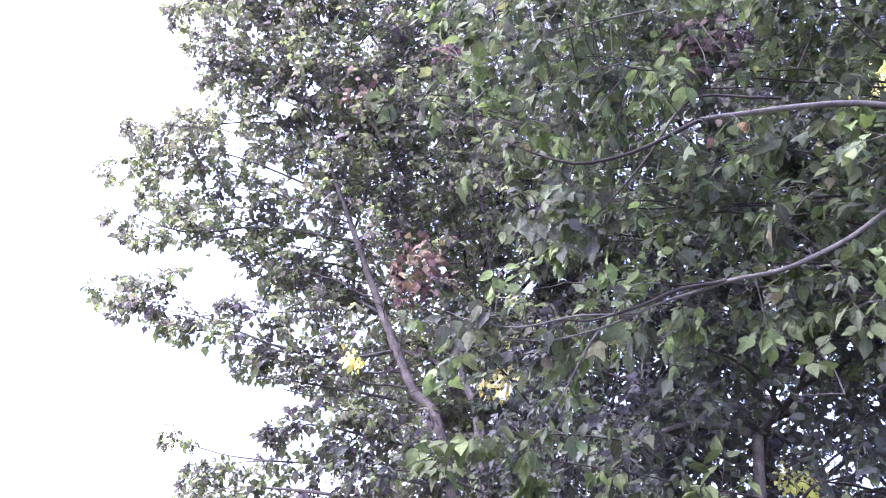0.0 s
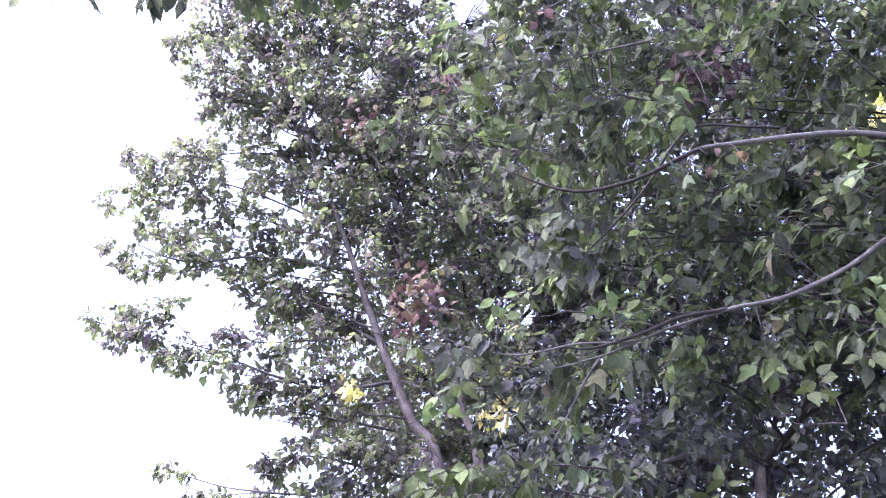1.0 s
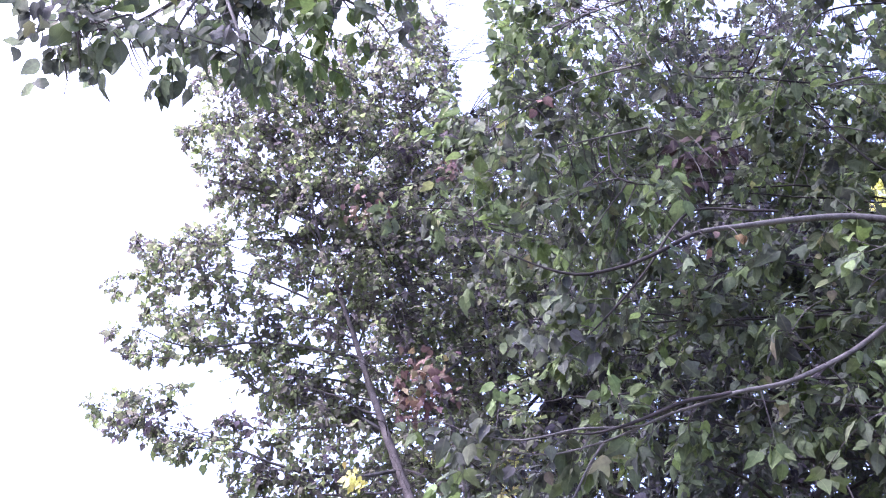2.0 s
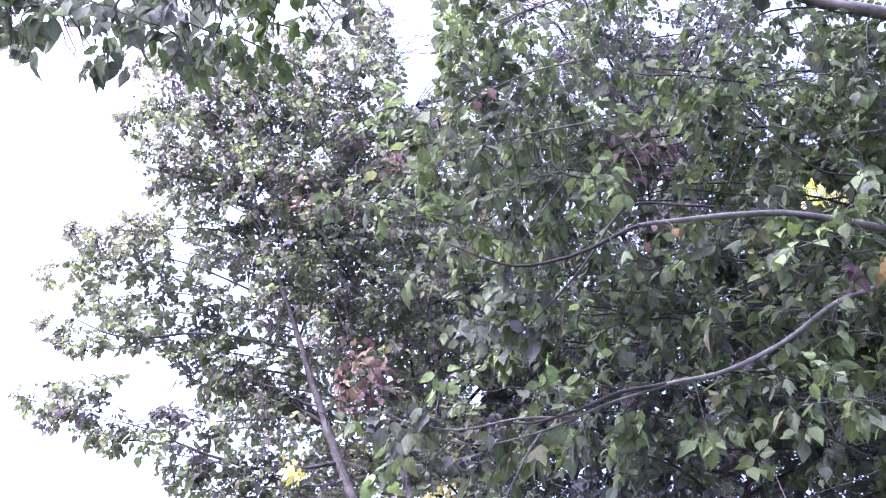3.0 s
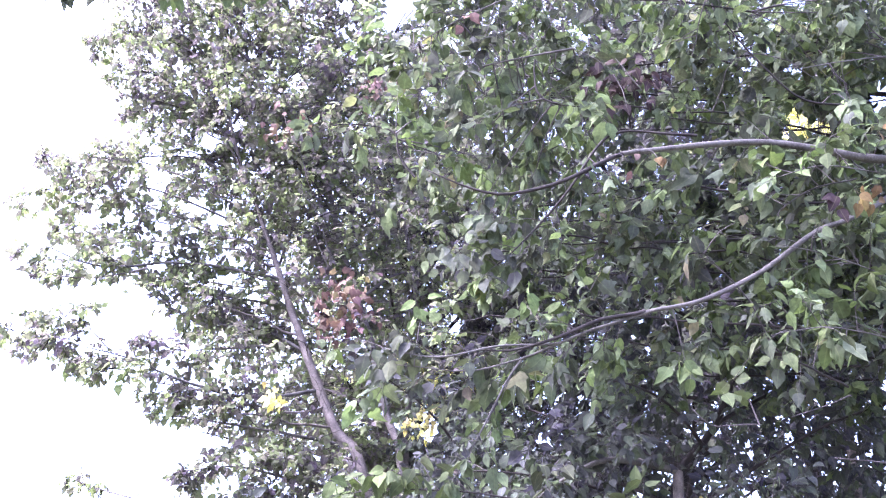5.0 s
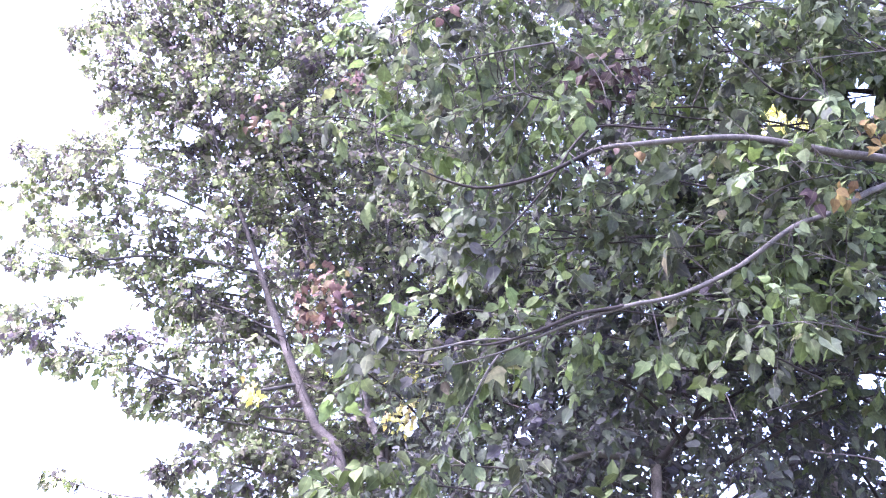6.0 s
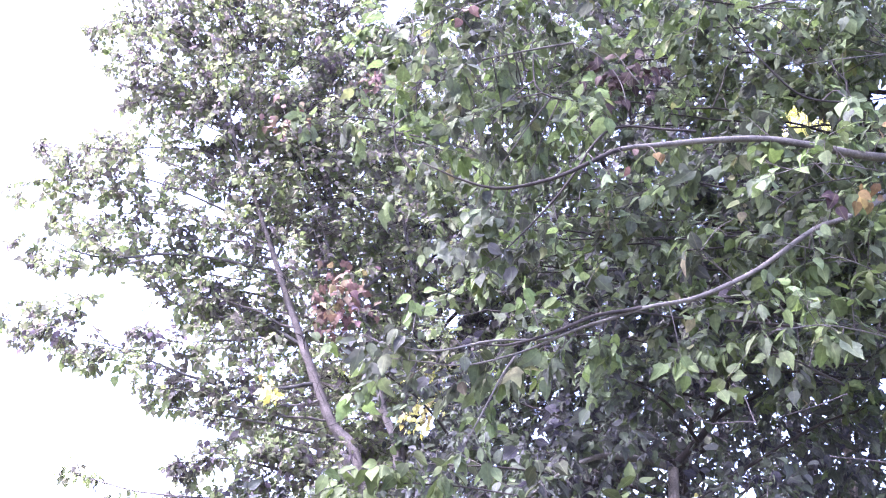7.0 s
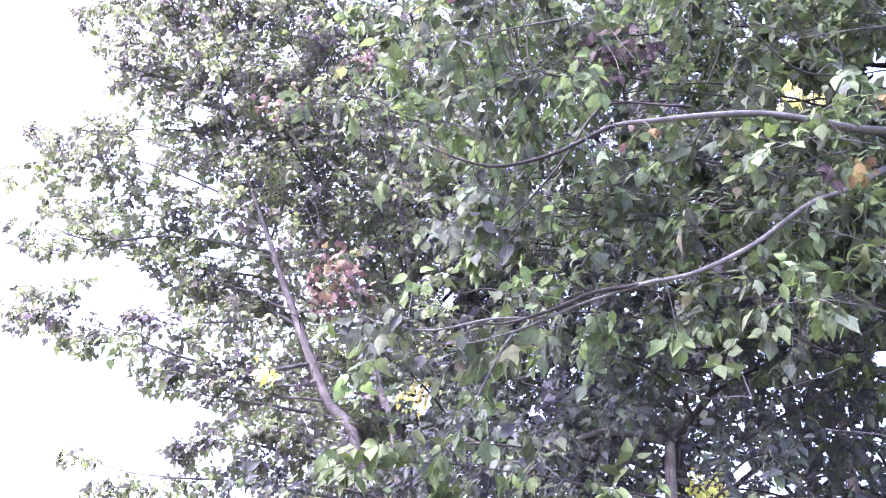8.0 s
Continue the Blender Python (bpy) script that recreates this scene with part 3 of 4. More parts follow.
# lesser limbs between the great ones
def between(a, b, share, shift, length):
    pick = lambda line: line[np.linspace(0, (len(line) - 1) * length, 9).astype(int)]
    line = (1 - share) * pick(a) + share * pick(b)
    line[:, 1] += shift * np.linspace(0, 1, 9)
    line[:, 3] *= 0.7
    return [tuple(row) for row in line]


for a, b in (("l1", "l5"), ("l4", "l5"), ("l5", "l6"), ("l6", "l7"), ("l7", "l8"), ("l8", "l9"), ("l9", "l10"), ("l3", "l12"), ("l2", "l4"), ("l10", "l11"), ("l12", "l13"), ("l14", "l15"), ("l14", "l7"), ("l15", "l1")):
    for share in (0.3, 0.68):
        line = tree.limb("branch", between(great[a], great[b], share, rng.uniform(-0.5, 0.6), rng.uniform(0.78, 0.97) if a not in ("l2", "l12") else 0.5), step=0.12, sides=6, wobble=0.08)
        tree.clothe(line, 0.15, 0.105, 0.42, 0.028, stem_tint, 2, taper=0.6)
for name in ("l7", "l8", "l9", "l13"):
    tree.clothe(great[name], 0.1, 0.07, 0.36, 0.031, stem_tint, 2, taper=0.4)
for name in ("l14",):
    tree.clothe(great[name], 0.1, 0.07, 0.48, 0.036, 0, 2, taper=0.3)
for line in ([(-2.52, 7.20, 4.91, 0.010), (-2.91, 7.10, 4.77, 0.007), (-3.20, 7.00, 4.73, 0.005), (-3.39, 7.00, 4.77, 0.003)], [(-1.36, 7.50, 4.26, 0.012), (-1.80, 7.20, 4.12, 0.009), (-2.12, 7.10, 4.07, 0.006), (-2.33, 7.00, 4.12, 0.003)], [(-0.33, 7.50, 2.39, 0.030), (-1.01, 7.20, 2.45, 0.020), (-1.62, 7.10, 2.52, 0.012), (-2.04, 7.00, 2.53, 0.007), (-2.36, 7.00, 2.50, 0.003)]):
    tree.clothe(tree.limb("branch", line), 0.1, 0.045, 0.36, 0.030, stem_tint, 2, taper=0.4, lift=-0.2)
for line in ([(-2.01, 7.60, 6.81, 0.016), (-1.81, 7.50, 7.43, 0.011), (-1.76, 7.50, 8.27, 0.007), (-1.87, 7.50, 9.09, 0.003)], [(-1.40, 7.60, 5.11, 0.016), (-1.23, 7.50, 5.70, 0.011), (-1.25, 7.50, 6.38, 0.007), (-1.37, 7.50, 7.04, 0.003)], [(-1.00, 7.90, 7.66, 0.012), (-0.69, 7.80, 8.44, 0.008), (-0.60, 7.80, 9.28, 0.005), (-0.65, 7.80, 10.20, 0.003)]):
    tree.clothe(tree.limb("branch", line), 0.05, 0.06, 0.42, 0.031, stem_tint, 2, taper=0.3)
tree.clothe(tree.limb("branch", [(-2.17, 7.40, 6.67, 0.014), (-2.63, 7.40, 6.89, 0.009), (-3.04, 7.40, 6.81, 0.003)]), 0.2, 0.06, 0.36, 0.031, stem_tint, 2, taper=0.4)
tree.clothe(tree.limb("branch", [(-1.61, 7.10, 2.75, 0.010), (-2.17, 7.00, 2.77, 0.007), (-2.57, 7.00, 2.88, 0.005), (-2.79, 7.00, 2.97, 0.003)]), 0.72, 0.04, 0.18, 0.03, 0, 1, taper=0.2, lift=-0.2)
# limbs on the far side
for k in range(10):
    z = 3.2 + 0.56 * k
    foot = np.array((-0.3 - 0.09 * k, 7.8, z))
    tip = np.array((rng.uniform(-2.3, 0.3) - 0.03 * k, rng.uniform(8.6, 9.9), z + rng.uniform(0.4, 1.0)))
    tree.clothe(tree.limb("branch", [(*foot, 0.02), (*(foot * 0.5 + tip * 0.5 + np.array((0, 0, 0.1))), 0.012), (*tip, 0.003)], step=0.12), 0.2, 0.11, 0.6, 0.042, stem_tint, 1)
tree.fill(380, [(-0.36, 1.2), (0.10, 1.2), (0.10, 0.2), (-0.22, 0.2), (-0.30, 0.42)], 6.9, 8.8, 0.30, 0.028, 0, sides=1)
tree.clothe(tree.limb("branch", [(-2.62, 7.0, 4.00, 0.006), (-2.95, 6.95, 4.28, 0.004), (-3.38, 6.95, 4.36, 0.002)]), 0.35, 0.035, 0.13, 0.028, 0, 1, taper=0.2, lift=0.0)
tree.fill(330, CROWN, 6.9, 8.4, 0.28, 0.028, 0, sides=1)
tree.fill(240, [(-0.30, 0.85), (0.02, 0.85), (0.02, 0.52), (-0.26, 0.52)], 7.0, 9.0, 0.34, 0.028, 0, sides=1)
tree.fill(400, [(-0.50, 0.99), (-0.10, 0.99), (-0.08, 0.62), (-0.42, 0.62)], 6.9, 8.4, 0.30, 0.028, 0, sides=1)
# the tongues of the crown that reach out to the open sky
tree.fill(50, [(-0.563, 0.396), (-0.503, 0.389), (-0.496, 0.406), (-0.418, 0.415), (-0.418, 0.398), (-0.455, 0.383), (-0.454, 0.349), (-0.388, 0.335), (-0.410, 0.307), (-0.493, 0.335), (-0.528, 0.349)], 6.7, 7.2, 0.14, 0.03, 0, reach=0.9)
tree.fill(60, [(-0.552, 0.659), (-0.486, 0.626), (-0.484, 0.665), (-0.435, 0.662), (-0.421, 0.591), (-0.509, 0.586), (-0.548, 0.623)], 6.8, 7.5, 0.16, 0.03, 0, reach=0.9)
tree.fill(50, [(-0.205, 1.183), (-0.105, 1.183), (-0.085, 0.893), (-0.173, 0.869)], 7.3, 8.2, 0.26, 0.032, 0, reach=0.9)
tree.fill(24, [(-0.39, 0.165), (-0.30, 0.165), (-0.22, 0.225), (-0.30, 0.195), (-0.30, 0.10), (-0.39, 0.10)], 6.9, 7.5, 0.18, 0.03, 0, reach=1.2)
tree.trim(lambda u, w: (inside(u, w, CROWN) | in_gap(u, w, LONE_TIP)) & ~in_gap(u, w) & ~in_gap(u, w, CROWN_GAPS, 0.8))
# gaps that show the pale stems, and sprays coloured sunlit yellow
for row in stem_a[::3]:
    if 3.35 < row[2] < 5.3:
        tree.open_up(row, 0.10 if row[2] < 4.7 else 0.06, 0.14, 1.6)
for row in (*stem_b[::4], *stem_c[::4]):
    if 3.2 < row[2] < 4.2:
        tree.open_up(row, 0.08, 0.16, 1.2)
for at, count, spread in (((-1.19, 6.85, 3.58), 34, 0.055), ((-0.08, 7.00, 3.42), 14, 0.04), ((0.10, 7.60, 3.56), 70, 0.09)):
    tree.open_up(at, 0.16, 0.16, 1.5)
    tree.spray(at, 2, count, 0.06, spread)
for (u, w), count, spread in (((-0.106, 0.424), 70, 0.13), ((-0.202, 0.683), 36, 0.10), ((-0.082, 0.760), 24, 0.08), ((-0.120, 0.40), 30, 0.10)):
    at = ahead_of(u, w, 6.9)
    tree.open_up(at, 1.5 * spread, 1.5 * spread, 1.0)
    tree.spray(at, 1, count, 0.085, spread)
tree.build("broadleaf_tree", "tall many-stemmed tree with haze-paled green leaves and reddish sprays", 300,
           lambda p: p[2] < 9.5)


# ---- the tree whose boughs reach in front ----
def front_tint(p):
    return 2 if rng.random() < 0.08 else 0


tree = Tree((4.8, 4.3, 0), BARK_PALE, TWIG_GREY, [GREEN, RED, LIME, GREY_LEAF, SUNLIT_YELLOW, DEAD, RUSSET, SHADED_OLIVE, LIT_GREEN], NEAR_SHAPES, 0.080, (0.1, 1.2), gather=0.4, ruffle=0.5)
tree.hollows = -0.22  # clumps of foliage with hollows between them
tree.limb("trunk", [(4.8, 4.3, 0, 0.17), (4.85, 4.3, 1.2, 0.14), (4.75, 4.25, 2.6, 0.125), (4.85, 4.2, 4.2, 0.11), (5.0, 4.2, 5.4, 0.09), (5.1, 4.1, 7.0, 0.06), (5.0, 4.2, 8.6, 0.02)], sides=14)
bough_a = tree.limb("branch", [(4.75, 4.25, 2.9, 0.0819), (4.46, 4.10, 3.42, 0.0429), (3.33, 3.90, 3.85, 0.0328), (2.21, 3.60, 3.85, 0.0203), (1.74, 3.55, 3.90, 0.0172), (1.38, 3.50, 3.84, 0.0140), (1.00, 3.45, 3.76, 0.0117)], sides=10)
# the bough's tip, coloured near-black to look backlit
tip_a = tree.limb("branch", [(1.00, 3.45, 3.76, 0.0117), (0.74, 3.40, 3.60, 0.0094), (0.58, 3.40, 3.54, 0.0086), (0.40, 3.40, 3.51, 0.0070), (0.22, 3.40, 3.56, 0.0047), (0.07, 3.40, 3.64, 0.0023)], sides=10, bark=BARK_SHADED)
bough_b = tree.limb("branch", [(4.85, 4.2, 4.2, 0.0576), *[(4.63, 4.10, 4.38, 0.0294), (3.09, 3.90, 4.03, 0.0211), (2.16, 3.65, 3.54, 0.0141), (1.92, 3.60, 3.43, 0.0121), (1.62, 3.60, 3.22, 0.0115), (1.31, 3.60, 3.07, 0.0109), (1.07, 3.60, 3.02, 0.0083), (0.89, 3.60, 2.95, 0.0071), (0.66, 3.60, 2.87, 0.0057), (0.48, 3.60, 2.79, 0.0045), (0.28, 3.60, 2.74, 0.0039), (0.11, 3.60, 2.75, 0.0032), (-0.05, 3.60, 2.77, 0.0019)]], sides=10)
bough_c = tree.limb("branch", [(5.0, 4.2, 4.7, 0.140), *[(5.22, 4.10, 4.92, 0.086), (3.83, 3.90, 5.36, 0.056), (2.67, 3.70, 5.46, 0.041), (2.39, 3.70, 5.52, 0.036), (1.91, 3.60, 5.66, 0.028), (1.45, 3.50, 5.95, 0.020), (1.14, 3.40, 6.47, 0.008)]], sides=10)
bough_n = tree.limb("branch", [(5.1, 4.1, 6.6, 0.06), *[(6.15, 4.00, 6.92, 0.050), (3.37, 3.20, 7.10, 0.040), (0.36, 2.60, 6.07, 0.025), (-0.68, 2.40, 4.86, 0.016), (-1.08, 2.35, 4.36, 0.010), (-1.40, 2.35, 4.07, 0.006), (-1.71, 2.35, 4.09, 0.003)]], sides=10)
for bough, start in ((bough_a, 0.5), (tip_a, 0.0), (bough_b, 0.45), (bough_c, 0.4)):
    tree.clothe(bough, start, 0.085, 0.5, 0.032, front_tint, 1, push=0.9, lift=0.45)
tree.size, tree.hang = 0.078, (0.7, 2.2)
# many pale grey leaves on this bough, to give it a hazed look
over = lambda p: 2 if p[0] > -0.8 and rng.random() < 0.8 else 3 if rng.random() < 0.65 else 0
tree.clothe(bough_n, 0.62, 0.03, 0.30, 0.034, over, 1, lift=0.1, droop=0.6, taper=0.3)
for line in ([(-0.68, 2.40, 4.86, 0.010), (-0.61, 2.40, 4.29, 0.008), (-0.58, 2.40, 4.14, 0.005), (-0.60, 2.40, 4.02, 0.003)], [(-1.08, 2.35, 4.36, 0.010), (-0.91, 2.30, 3.94, 0.006), (-0.89, 2.30, 3.84, 0.003)], [(-1.08, 2.35, 4.36, 0.008), (-1.14, 2.30, 4.09, 0.006), (-1.18, 2.30, 3.93, 0.003)], [(-1.40, 2.35, 4.14, 0.006), (-1.46, 2.30, 4.05, 0.004), (-1.56, 2.30, 4.02, 0.002)], [(-0.61, 2.40, 4.29, 0.007), (-0.42, 2.40, 4.14, 0.005), (-0.35, 2.40, 4.02, 0.003)], [(-0.91, 2.30, 3.94, 0.005), (-0.78, 2.35, 3.91, 0.004), (-0.70, 2.35, 3.90, 0.003)], [(-1.41, 2.35, 4.21, 0.005), (-1.52, 2.30, 4.09, 0.004), (-1.58, 2.30, 4.02, 0.002)]):
    tree.clothe(tree.limb("branch", line), 0.1, 0.042, 0.28, 0.034, over, 1, lift=0.0, droop=0.6, taper=0.4, reach=1.4)
tree.fill(56, [(-0.784, 0.96), (-0.591, 0.97), (-0.485, 0.95), (-0.439, 0.90), (-0.315, 0.90), (-0.236, 0.97), (-0.198, 1.05), (-0.149, 1.10), (-0.149, 1.26), (-0.882, 1.26)], 2.2, 2.7, 0.26, 0.04, over, reach=0.8)
# the lower edge of this bough's foliage
OVERHANG = [(-0.781, 0.930), (-0.729, 0.942), (-0.712, 0.980), (-0.631, 0.954), (-0.587, 0.924), (-0.549, 0.960), (-0.506, 0.864), (-0.439, 0.864), (-0.414, 0.899), (-0.359, 0.923), (-0.315, 0.864), (-0.265, 0.856), (-0.236, 0.929), (-0.198, 1.024), (-0.139, 1.070), (-0.131, 1.6), (-1.6, 1.6), (-1.6, 0.93)]
OVERHANG_GAPS = [(-0.475, 1.046, 0.026, 0.020), (-0.415, 1.051, 0.028, 0.022), (-0.436, 1.091, 0.014, 0.017), (-0.329, 1.011, 0.013, 0.029), (-0.349, 1.057, 0.023, 0.014), (-0.198, 1.091, 0.012, 0.042), (-0.242, 1.098, 0.014, 0.020), (-0.554, 1.099, 0.020, 0.017), (-0.302, 1.071, 0.010, 0.019)]
tree.trim(lambda u, w: (u > -0.10) | inside(u, w, OVERHANG) & ~in_gap(u, w, OVERHANG_GAPS) & ((u > -0.5) | (rng.random(len(u)) < 0.65)))
tree.size, tree.hang = 0.080, (0.1, 1.2)
for line in ([(1.91, 3.60, 5.66, 0.010), (1.26, 3.60, 5.61, 0.008), (0.66, 3.60, 5.42, 0.006), (0.32, 3.60, 5.19, 0.003), (0.13, 3.60, 5.04, 0.002)], [(0.84, 3.50, 4.88, 0.007), (0.57, 3.60, 4.89, 0.006), (0.28, 3.65, 4.77, 0.005), (0.03, 3.70, 4.63, 0.003)], [(0.87, 3.70, 4.60, 0.008), (0.62, 3.70, 4.54, 0.006), (0.31, 3.70, 4.45, 0.004), (0.03, 3.70, 4.30, 0.003)]):
    tree.clothe(tree.limb("branch", line, step=0.04, sides=6, wobble=0.006), 0.1, 0.05, 0.38, 0.033, front_tint, 1, push=0.3, taper=0.3)
thin = []
# thin limbs whose backlit darkness is painted into the bark
for line in ([(0.02, 3.60, 3.72, 0.006), (-0.06, 3.60, 3.85, 0.005), (-0.08, 3.60, 3.97, 0.004), (-0.18, 3.60, 4.01, 0.003), (-0.36, 3.60, 4.02, 0.003), (-0.44, 3.60, 3.99, 0.002)], [(0.64, 3.60, 4.44, 0.004), (0.64, 3.60, 4.24, 0.005), (0.72, 3.60, 4.16, 0.005), (0.86, 3.60, 4.14, 0.003)], [(1.06, 3.60, 3.02, 0.010), (0.88, 3.57, 2.97, 0.009), (0.73, 3.55, 2.91, 0.008), (0.59, 3.55, 2.86, 0.007), (0.43, 3.55, 2.81, 0.005), (0.30, 3.55, 2.82, 0.003)], [(2.39, 3.70, 5.50, 0.007), (1.92, 3.60, 5.32, 0.006), (1.67, 3.55, 4.96, 0.004), (1.52, 3.50, 4.66, 0.003), (1.45, 3.50, 4.44, 0.002)], [(1.89, 3.70, 4.87, 0.006), (1.53, 3.65, 4.88, 0.005), (1.14, 3.60, 4.87, 0.003), (0.84, 3.50, 4.88, 0.002)]):
    thin.append(tree.limb("branch", line, step=0.04, sides=6, wobble=0.012, bark=BARK_SHADED))
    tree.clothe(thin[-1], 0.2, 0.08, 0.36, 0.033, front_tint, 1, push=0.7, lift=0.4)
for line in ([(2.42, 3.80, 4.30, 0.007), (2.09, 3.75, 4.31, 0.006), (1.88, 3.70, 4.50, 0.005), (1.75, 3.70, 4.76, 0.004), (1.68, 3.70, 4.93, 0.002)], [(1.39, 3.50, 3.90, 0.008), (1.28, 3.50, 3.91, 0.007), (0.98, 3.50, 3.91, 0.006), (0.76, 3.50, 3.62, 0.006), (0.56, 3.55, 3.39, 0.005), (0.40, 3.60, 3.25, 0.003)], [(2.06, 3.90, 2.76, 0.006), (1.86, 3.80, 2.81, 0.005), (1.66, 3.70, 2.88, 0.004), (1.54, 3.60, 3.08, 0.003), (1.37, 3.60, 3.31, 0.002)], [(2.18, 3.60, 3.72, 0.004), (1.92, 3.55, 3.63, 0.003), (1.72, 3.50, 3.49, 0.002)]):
    thin.append(tree.limb("branch", line, step=0.04, sides=6, wobble=0.012, bark=BARK_SHADED))
    tree.clothe(thin[-1], 0.2, 0.08, 0.36, 0.033, front_tint, 1, push=0.7, lift=0.4)
for line in ([(0.49, 3.60, 2.79, 0.006), (0.41, 3.60, 2.67, 0.005), (0.32, 3.60, 2.50, 0.004), (0.28, 3.60, 2.43, 0.002)], [(0.66, 3.60, 2.87, 0.006), (0.38, 3.55, 2.83, 0.005), (0.13, 3.50, 2.77, 0.004), (-0.10, 3.50, 2.81, 0.002)]):
    thin.append(tree.limb("branch", line, step=0.04, sides=6, wobble=0.012))
    tree.clothe(thin[-1], 0.5, 0.2, 0.3, 0.045, 0, 1, push=0.9, lift=0.2)
for line in ([(2.62, 3.80, 3.83, 0.004), (2.01, 3.50, 3.73, 0.003), (1.68, 3.40, 3.60, 0.002)], [(2.51, 3.90, 3.27, 0.004), (1.97, 3.60, 3.30, 0.003), (1.68, 3.45, 3.28, 0.002)], [(2.42, 3.90, 2.98, 0.004), (1.91, 3.60, 2.94, 0.003), (1.58, 3.45, 2.86, 0.002)], [(2.95, 3.90, 4.76, 0.004), (2.32, 3.60, 4.45, 0.003), (1.95, 3.45, 4.27, 0.002)]):
    tree.clothe(tree.limb("branch", line, step=0.04, sides=6, wobble=0.006), 0.2, 0.07, 0.36, 0.034, lambda p: 2 if rng.random() < 0.3 else 0, 1, push=0.3, lift=0.4)
# a low bough, its broad leaves before the foot of the stems, their olive darkened for shade
low = tree.limb("branch", [(4.75, 4.25, 1.6, 0.02), (3.2, 4.1, 1.75, 0.012), (1.7, 3.8, 2.0, 0.006), (0.8, 3.6, 2.14, 0.004), (0.2, 3.5, 2.22, 0.003), (-0.16, 3.5, 2.22, 0.002)], bark=BARK_SHADED)
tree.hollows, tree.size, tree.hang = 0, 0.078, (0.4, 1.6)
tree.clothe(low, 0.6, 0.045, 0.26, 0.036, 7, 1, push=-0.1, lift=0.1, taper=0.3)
tree.hollows, tree.size, tree.hang = -0.22, 0.080, (0.1, 1.2)
# lesser boughs that fill the crown behind and above
for k in range(26):
    z = 2.9 + 2.8 * ((k * 0.618) % 1)
    y0, y1 = 4.3, rng.uniform(4.0, 5.6)
    tip = np.array((rng.uniform(0.1, 1.9) if z < 4.6 else rng.uniform(0.0, 1.6), y1, z + rng.uniform(-0.2, 0.5)))
    root = np.array((4.85, y0, max(2.6, z - rng.uniform(-0.1, 0.9))))
    mid = root * 0.5 + tip * 0.5 + np.array((0, (y1 - y0) * 0.2, rng.uniform(0.05, 0.35)))
    line = tree.limb("branch", [(*root, 0.016), (*mid, 0.008), (*(0.25 * mid + 0.75 * tip + np.array((0, 0, 0.05))), 0.005), (*tip, 0.002)], step=0.1, sides=6, wobble=0.07, bark=BARK_SHADED)
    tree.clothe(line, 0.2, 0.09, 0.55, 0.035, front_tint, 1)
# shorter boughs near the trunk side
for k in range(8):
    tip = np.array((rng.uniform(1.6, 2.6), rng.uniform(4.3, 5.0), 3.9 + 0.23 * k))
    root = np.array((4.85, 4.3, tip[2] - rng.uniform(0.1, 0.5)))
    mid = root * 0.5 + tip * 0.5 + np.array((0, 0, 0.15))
    line = tree.limb("branch", [(*root, 0.011), (*mid, 0.007), (*tip, 0.003)], step=0.1, sides=6, wobble=0.05, bark=BARK_SHADED)
    tree.clothe(line, 0.4, 0.08, 0.55, 0.035, front_tint, 1)
# side branches that close the crown towards the many-stemmed tree and above
tree.fill(150, [(-0.083, 0.600), (-0.082, 0.802), (-0.044, 0.841), (-0.004, 0.978), (0.005, 1.168), (0.283, 1.167), (0.226, 0.600)], 3.5, 5.0, 0.42, 0.036, front_tint, reach=1.1)
tree.fill(160, [(0.005, 1.168), (0.765, 1.165), (0.631, 0.677), (0.005, 0.677)], 3.6, 5.4, 0.42, 0.036, front_tint, reach=1.1)
tree.fill(90, [(0.574, 1.022), (0.742, 1.022), (0.660, 0.736), (0.528, 0.736)], 3.5, 4.8, 0.40, 0.034, 0, reach=1.2)
# small leaves at the crown's edge, coloured as if sunlit
tree.size = 0.06
tree.fill(26, [(0.006, 1.057), (0.055, 1.071), (0.079, 0.966), (0.059, 0.858), (0.013, 0.853), (0.0, 0.966)], 5.0, 6.0, 0.26, 0.03, 8, reach=2.2)
tree.size = 0.080
tree.trim(lambda u, w: ~in_gap(u, w) | (u < -0.16))
# the great boughs lie open, and so do the yellow sprays
for row in (*bough_a[::2], *tip_a[::2], *bough_b[::2]):
    tree.open_up(row - np.array((0, 0.1, 0, 0)), 0.07, 0.05, 1.2)
for line in thin:
    for row in line[::2]:
        tree.open_up(row - np.array((0, 0.05, 0, 0)), 0.03, 0.03, 1.2)
tree.trim(lambda u, w: ~before_open(u, w))
# bare pale twigs low before the shade
for line in ([(0.57, 0.200), (0.545, 0.206), (0.483, 0.213)], [(0.520, 0.289), (0.505, 0.283), (0.475, 0.273), (0.440, 0.262)], [(0.400, 0.253), (0.360, 0.251), (0.340, 0.253), (0.320, 0.273)], [(0.400, 0.253), (0.392, 0.285), (0.380, 0.300)]):
    rows = [(*ahead_of(u, w, 3.9), 0.0036 - 0.0006 * k) for k, (u, w) in enumerate(line)]
    for row in tree.limb("branch", rows, step=0.04, sides=6, wobble=0.012, bark=TWIG_GREY)[::2]:
        tree.open_up(row - np.array((0, 0.05, 0, 0)), 0.025, 0.025, 1.6)
